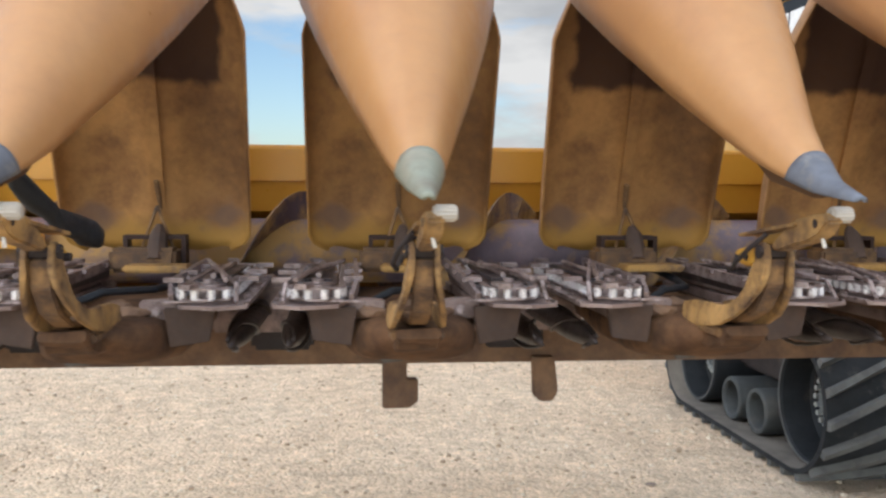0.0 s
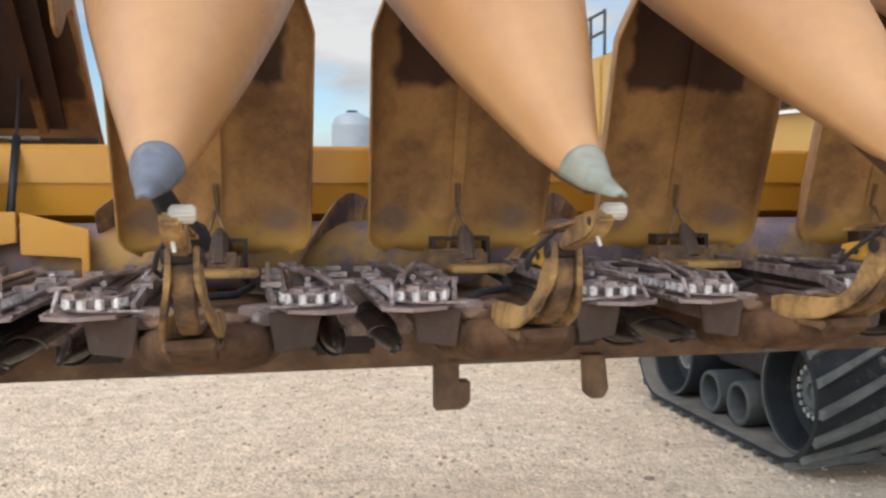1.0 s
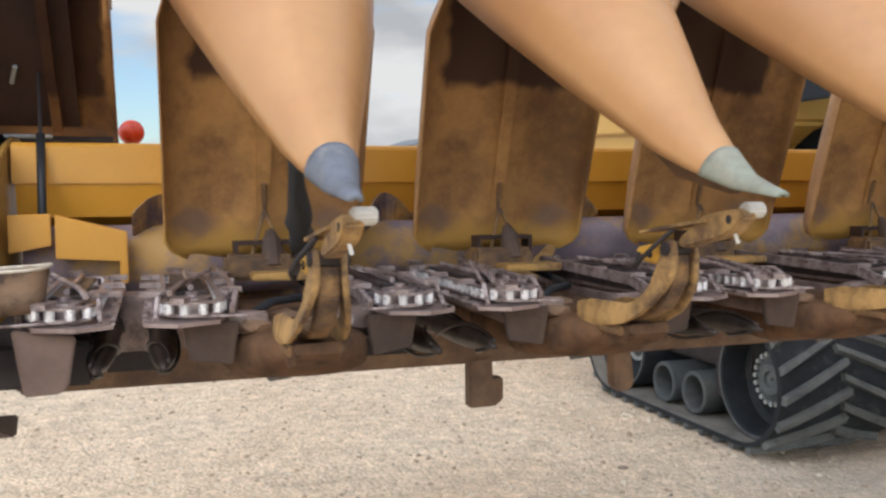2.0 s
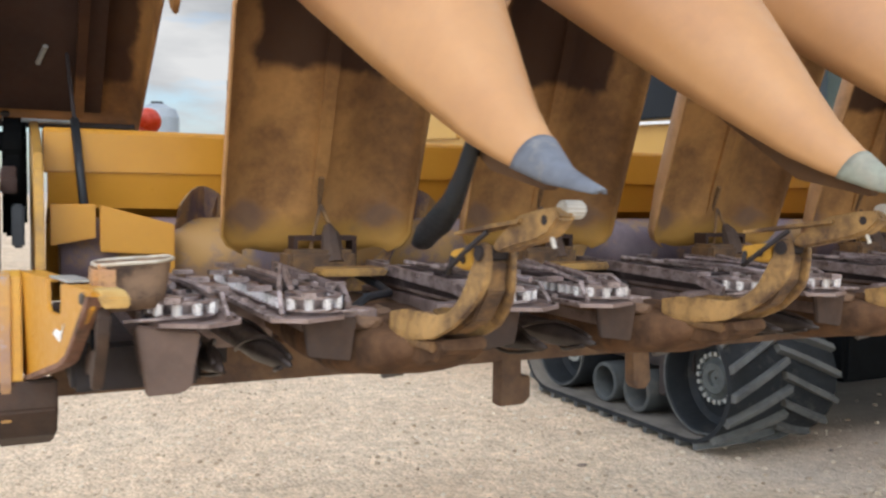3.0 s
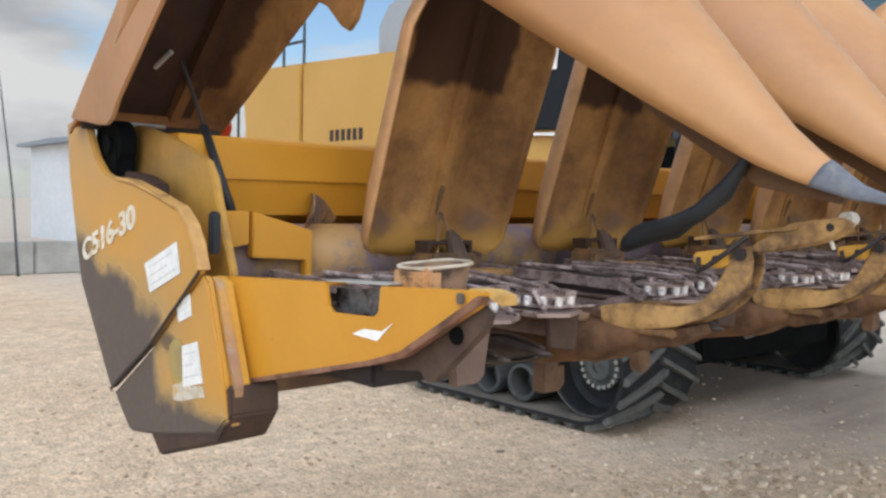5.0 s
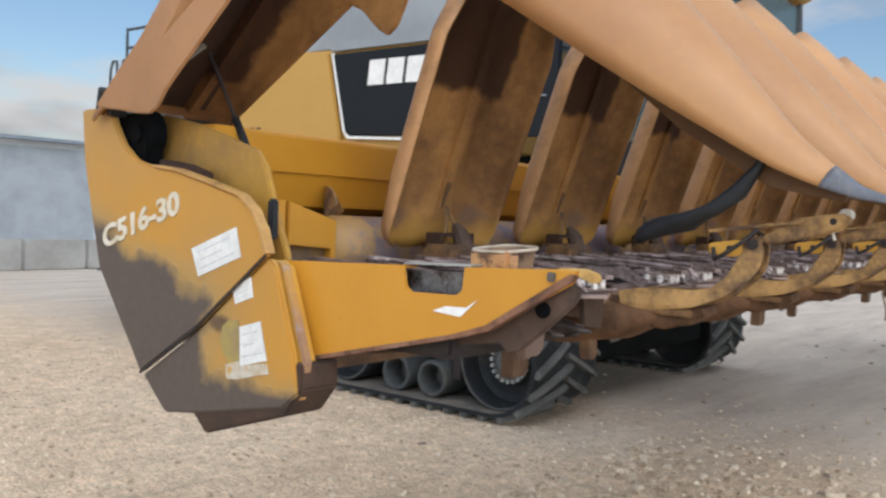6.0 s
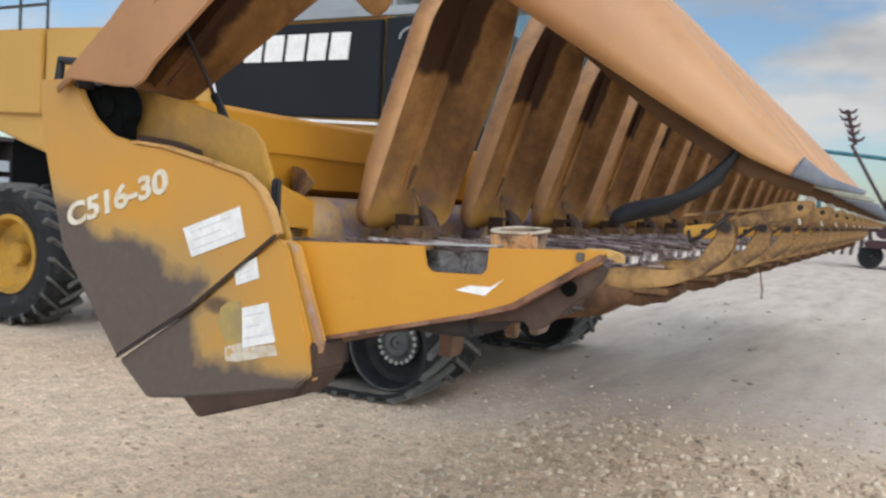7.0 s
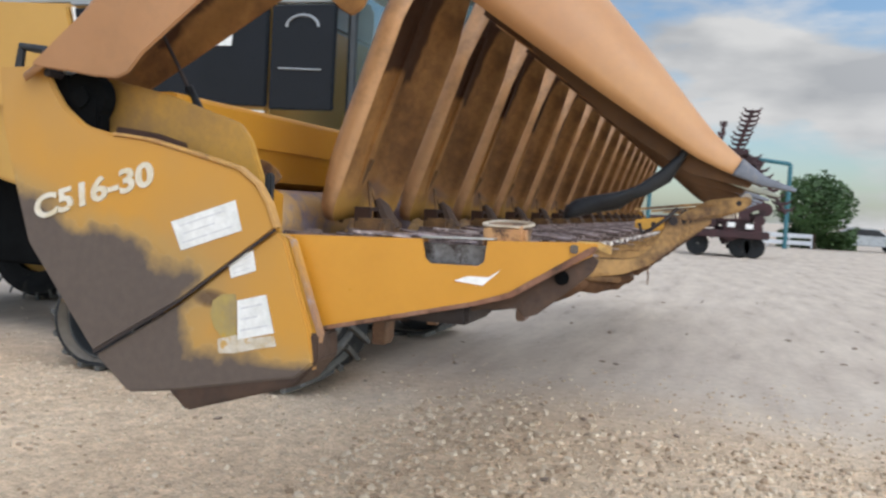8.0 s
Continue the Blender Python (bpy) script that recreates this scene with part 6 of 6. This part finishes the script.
def low_wall():
    w = root("concrete_wall", (10.2, 18.9, 0), "low grey concrete wall along the yard's edge", "wall")
    for k in range(8):
        bm = bmesh.new()
        box(bm, (-6 + 1.5 * k, 0, 0.34), (1.47, 0.4, 0.68), bev=0.03)
        part("block", bm, M_CONCRETE, w)


M_CONCRETE = material("weathered_concrete", rgb("a3a19b"), rgb("8f8d86"), 0.9, scale=1.5, fine=20)
low_wall()

pole = root("aerial_pole", (4.4, 18.3, 0), "thin leaning dark aerial pole by the wall", "pole")
bm = bmesh.new()
tube(bm, [(0.1, 0, 0), (0, 0, 1.7), (-0.25, 0, 4.1)], [0.03, 0.02, 0.012], 6)
part("mast", bm, M_RAIL, pole)

tank = root("upright_tank", (3.0, 20.5, 0), "pale grey upright plastic tank with a domed lid", "tank")
bm = bmesh.new()
ring(bm, (0, 0, 0), [(0, 0.01), (0, 0.5), (3.4, 0.5), (3.6, 0.42), (3.72, 0.16), (3.72, 0.01)], 28, "z")
part("shell", bm, M_GREY, tank)
bm = bmesh.new()
disc(bm, (0, 0, 3.72), 0.14, -0.02, 0.05, 16, "z")
part("lid", bm, M_RAIL, tank)


def trailer():
    t = root("farm_trailer", (1.9, 18.6, 0), "dark maroon farm trailer standing at the yard edge", "trailer")
    bm = bmesh.new()
    prism(bm, [(-1.1, 0.75), (-1.3, 1.6), (1.3, 1.6), (1.1, 0.75)], -0.8, 0.8, 0.03, axis="y")
    part("box", bm, M_REDM, t)
    bm = bmesh.new()
    box(bm, (0, 0, 0.68), (2.4, 0.9, 0.14))
    part("frame", bm, M_DARK, t)
    for dx in (-0.7, 0.7):
        for dy in (-0.75, 0.75):
            bm = bmesh.new()
            disc(bm, (dx, dy, 0.36), 0.36, -0.1, 0.1, 20, "y")
            part("wheel", bm, M_RUBBER, t)


trailer()

trestle = root("steel_beam", (11.2, 20.5, 0), "rusty steel beam lying on a short stand", "beam")
bm = bmesh.new()
box(bm, (0, 0, 0.36), (2.4, 0.12, 0.12), bev=0.01)
part("beam", bm, M_MUD, trestle)
bm = bmesh.new()
prism(bm, [(-0.3, 0), (-0.1, 0.3), (0.1, 0.3), (0.3, 0)], -0.05, 0.05, axis="y")
part("stand", bm, M_MUD, trestle)

tree = root("oak_tree", (58, -5.6, 0), "round dark green oak tree at the yard's edge", "tree")
bm = bmesh.new()
tube(bm, [(0, 0, 0), (0.1, 0, 0.8), (0, 0.1, 2.0), (0.1, 0, 3.4)], [0.25, 0.2, 0.15, 0.05], 8)
for k in range(6):
    a = k * 1.05
    tube(bm, [(0, 0, 1.3 + 0.2 * k), (0.7 * math.cos(a), 0.7 * math.sin(a), 2.0 + 0.25 * k), (1.3 * math.cos(a), 1.3 * math.sin(a), 2.5 + 0.2 * k)], [0.09, 0.06, 0.02], 6)
part("trunk", bm, M_TRUNK, tree)
rng = random.Random(5)
verts, faces = [], []
for _ in range(5200):
    u, v, w = rng.gauss(0, 1), rng.gauss(0, 1), rng.gauss(0, 1)
    q = Vector((u, v, w)).normalized() * (0.55 + 0.45 * rng.random())
    lob = 1 + 0.22 * noise.noise(q * 2.2)
    c = Vector((q.x * 2.3 * lob, q.y * 2.3 * lob, 2.75 + q.z * 2.0 * lob))
    if c.z < 0.9:
        continue
    t1 = Vector((rng.gauss(0, 1), rng.gauss(0, 1), rng.gauss(0, 1))).normalized() * 0.12
    t2 = t1.orthogonal().normalized() * 0.09
    b = len(verts)
    verts += [tuple(c - t1), tuple(c + t2), tuple(c + t1), tuple(c - t2)]
    faces.append((b, b + 1, b + 2, b + 3))
me = bpy.data.meshes.new("crown")
me.from_pydata(verts, [], faces)
me.materials.append(M_LEAF)
cr = new("crown", me)
cr.parent = tree


def portal_frame(x, y):
    f_ = root("pipe_frame", (x, y, 0), "tall teal steel pipe frame", "frame")
    bm = bmesh.new()
    tube(bm, [(0, 0, 0), (0, 0, 5.0)], 0.13, 8)
    part("post", bm, M_TEAL, f_)
    bm = bmesh.new()
    tube(bm, [(0, 8.0, 0), (0, 8.0, 5.9)], 0.13, 8)
    part("post", bm, M_TEAL, f_)
    bm = bmesh.new()
    tube(bm, [(0, 0, 5.0), (0, 8.0, 5.9)], 0.12, 8)
    part("beam", bm, M_TEAL, f_)


portal_frame(54, -3.7)


def tillage(x, y):
    """Folded red disc harrow: a tall crowded frame on wheels, with toothed wings that lean out of it."""
    t = root("disc_harrow", (x, y, 0), "dark red folded disc harrow with toothed upright wings", "implement")
    rng = random.Random(8)
    bm = bmesh.new()
    box(bm, (0, 0.2, 0.95), (3.2, 3.0, 0.30), bev=0.04)
    part("frame", bm, M_REDM, t)
    for k in range(40):
        u = k / 39
        zz = 0.55 + 3.7 * u
        w_ = 2.5 * (1 - 0.4 * u)
        bm = bmesh.new()
        tilt = Matrix.Rotation(rng.uniform(-0.5, 0.5), 4, "X")
        box(bm, (rng.uniform(-0.8, 0.8), rng.uniform(-0.35, 0.35), zz), (rng.uniform(0.5, 1.4), w_ * rng.uniform(0.45, 0.95), rng.uniform(0.14, 0.42)), tilt, bev=0.03)
        part("cross_member", bm, M_REDM, t)
    for k in range(10):
        bm = bmesh.new()
        y0, z0 = rng.uniform(-1.1, 1.1), rng.uniform(0.6, 1.6)
        tube(bm, [(rng.uniform(-0.9, 0.9), y0, z0), (rng.uniform(-0.5, 0.5), y0 * 0.4 + rng.uniform(-0.5, 0.3), z0 + rng.uniform(1.5, 2.8))], rng.uniform(0.05, 0.10), 6)
        part("brace", bm, M_REDM, t)
    for k in range(9):
        bm = bmesh.new()
        disc(bm, (-1.2 + rng.uniform(-0.3, 0.3), rng.uniform(-1.2, 1.2), rng.uniform(0.7, 2.9)), rng.uniform(0.22, 0.32), -0.04, 0.04, 12, "x")
        part("disc", bm, M_REDM, t)
    # wings: foot and top in (y, z), count and reach of the teeth
    for (ya, za), (yb, zb), n, reach in (((0.45, 3.6), (-0.35, 6.2), 13, 0.42), ((-0.35, 4.3), (-1.95, 1.9), 9, 0.45), ((2.35, 4.9), (2.75, 6.3), 5, 0.34), ((0.95, 4.0), (0.75, 5.7), 4, 0.15)):
        bm = bmesh.new()
        tube(bm, [(0, ya, za), (0.05, (ya + yb) / 2, (za + zb) / 2), (0, yb, zb)], 0.085, 6)
        wing = part("wing_arm", bm, M_REDM, t)
        for k in range(n):
            u = (k + 0.5) / n
            cy, cz = ya + (yb - ya) * u, za + (zb - za) * u
            for sg in (-1, 1):
                bm = bmesh.new()
                r_ = reach * rng.uniform(0.65, 1.1)
                tube(bm, [(0, cy, cz), (0, cy + sg * r_ * 0.7, cz + 0.05), (0, cy + sg * r_, cz + 0.20)], [0.07, 0.06, 0.025], 5)
                part("tooth", bm, M_REDM, wing)
    bm = bmesh.new()
    tube(bm, [(0, 1.0, 2.2), (0, 2.5, 4.9)], 0.07, 6)
    part("wing_link", bm, M_REDM, t)
    bm = bmesh.new()
    tube(bm, [(0.3, 1.2, 1.55), (0.3, 3.6, 1.45)], 0.11, 6)
    bar = part("tool_bar", bm, M_REDM, t)
    for k in range(7):
        bm = bmesh.new()
        yy = 1.6 + 0.32 * k
        tube(bm, [(0.3, yy, 1.45), (0.25, yy - 0.06, 0.95), (0.15, yy + 0.02, 0.45)], [0.07, 0.09, 0.05], 5)
        part("shank", bm, M_REDM, bar)
    for dy, z in ((0.7, 2.5), (0.2, 1.35), (-0.5, 1.3)):
        bm = bmesh.new()
        box(bm, (-1.6, dy, z), (0.05, 0.3, 0.2), bev=0.01)
        part("reflector", bm, M_WHITE, t)
    for dx, dy in ((-0.9, -0.75), (-0.9, -0.2), (-0.9, 1.5), (0.9, -0.75), (0.9, 1.5)):
        bm = bmesh.new()
        ring(bm, (dx, dy, 0.45), [(-0.16, 0.05), (-0.16, 0.40), (-0.1, 0.45), (0.1, 0.45), (0.16, 0.40), (0.16, 0.05)], 24, "x")
        part("wheel", bm, M_RUBBER, t)
    return t


tillage(37.5, -0.6)


def car(x, y, mat, label, turn=0.0):
    c = root("parked_car", (x, y, 0), label, "car")
    c.rotation_euler = (0, 0, turn)
    bm = bmesh.new()
    prism(bm, [(-2.2, 0.35), (-2.25, 0.75), (-1.2, 0.95), (-0.5, 1.45), (1.1, 1.5), (1.8, 1.0), (2.2, 0.9), (2.25, 0.35)], -0.85, 0.85, 0.06)
    part("body", bm, mat, c)
    bm = bmesh.new()
    prism(bm, [(-1.0, 1.0), (-0.5, 1.38), (1.0, 1.42), (1.5, 1.02)], -0.86, 0.86, 0.01)
    part("side_window", bm, M_BLACK, c)
    for dy in (-1.35, 1.4):
        for dx in (-0.75, 0.75):
            bm = bmesh.new()
            disc(bm, (dx, dy, 0.33), 0.33, -0.11, 0.11, 20, "x")
            part("wheel", bm, M_RUBBER, c)


car(60, -9.0, M_CAR, "silver car parked at the yard's edge")


def hedge(x, y0, y1, h, seed):
    """Scrubby bushes along the far edge of the yard."""
    hd = root("hedge", (x, (y0 + y1) / 2, 0), "low scrubby dark green bushes under the tree", "hedge")
    rng = random.Random(seed)
    verts, faces = [], []
    for _ in range(2600):
        yy = rng.uniform(-0.5, 0.5) * (y1 - y0)
        top = h * (0.55 + 0.45 * noise.noise(Vector((yy * 0.6, seed, 0))) + 0.25)
        c = Vector((rng.gauss(0, 0.5), yy, top * rng.random() ** 0.7))
        t1 = Vector((rng.gauss(0, 1), rng.gauss(0, 1), rng.gauss(0, 1))).normalized() * 0.13
        t2 = t1.orthogonal().normalized() * 0.09
        b = len(verts)
        verts += [tuple(c - t1), tuple(c + t2), tuple(c + t1), tuple(c - t2)]
        faces.append((b, b + 1, b + 2, b + 3))
    me = bpy.data.meshes.new("foliage")
    me.from_pydata(verts, [], faces)
    me.materials.append(M_LEAF)
    new("foliage", me).parent = hd
    bm = bmesh.new()
    for k in range(7):
        yy = (k - 3) / 7 * (y1 - y0)
        tube(bm, [(0, yy, 0), (0.05, yy + 0.1, h * 0.5), (0.1, yy + 0.2, h * 0.8)], [0.06, 0.04, 0.01], 5)
    part("stems", bm, M_TRUNK, hd)


hedge(59, -8.2, -3.6, 1.5, 3)


def rail_fence(x, y0, y1):
    """Low white rail fence across the yard's far edge."""
    fe = root("rail_fence", (x, (y0 + y1) / 2, 0), "low white rail fence at the yard's far edge", "fence")
    n_ = int((y1 - y0) / 1.2)
    for k in range(n_ + 1):
        bm = bmesh.new()
        box(bm, (0, (k / n_ - 0.5) * (y1 - y0), 0.45), (0.1, 0.1, 0.9), bev=0.01)
        part("post", bm, M_SHED, fe)
    for z in (0.35, 0.78):
        bm = bmesh.new()
        box(bm, (-0.08, 0, z), (0.05, y1 - y0, 0.26), bev=0.008)
        part("rail", bm, M_SHED, fe)


rail_fence(56.5, -5.4, -1.6)
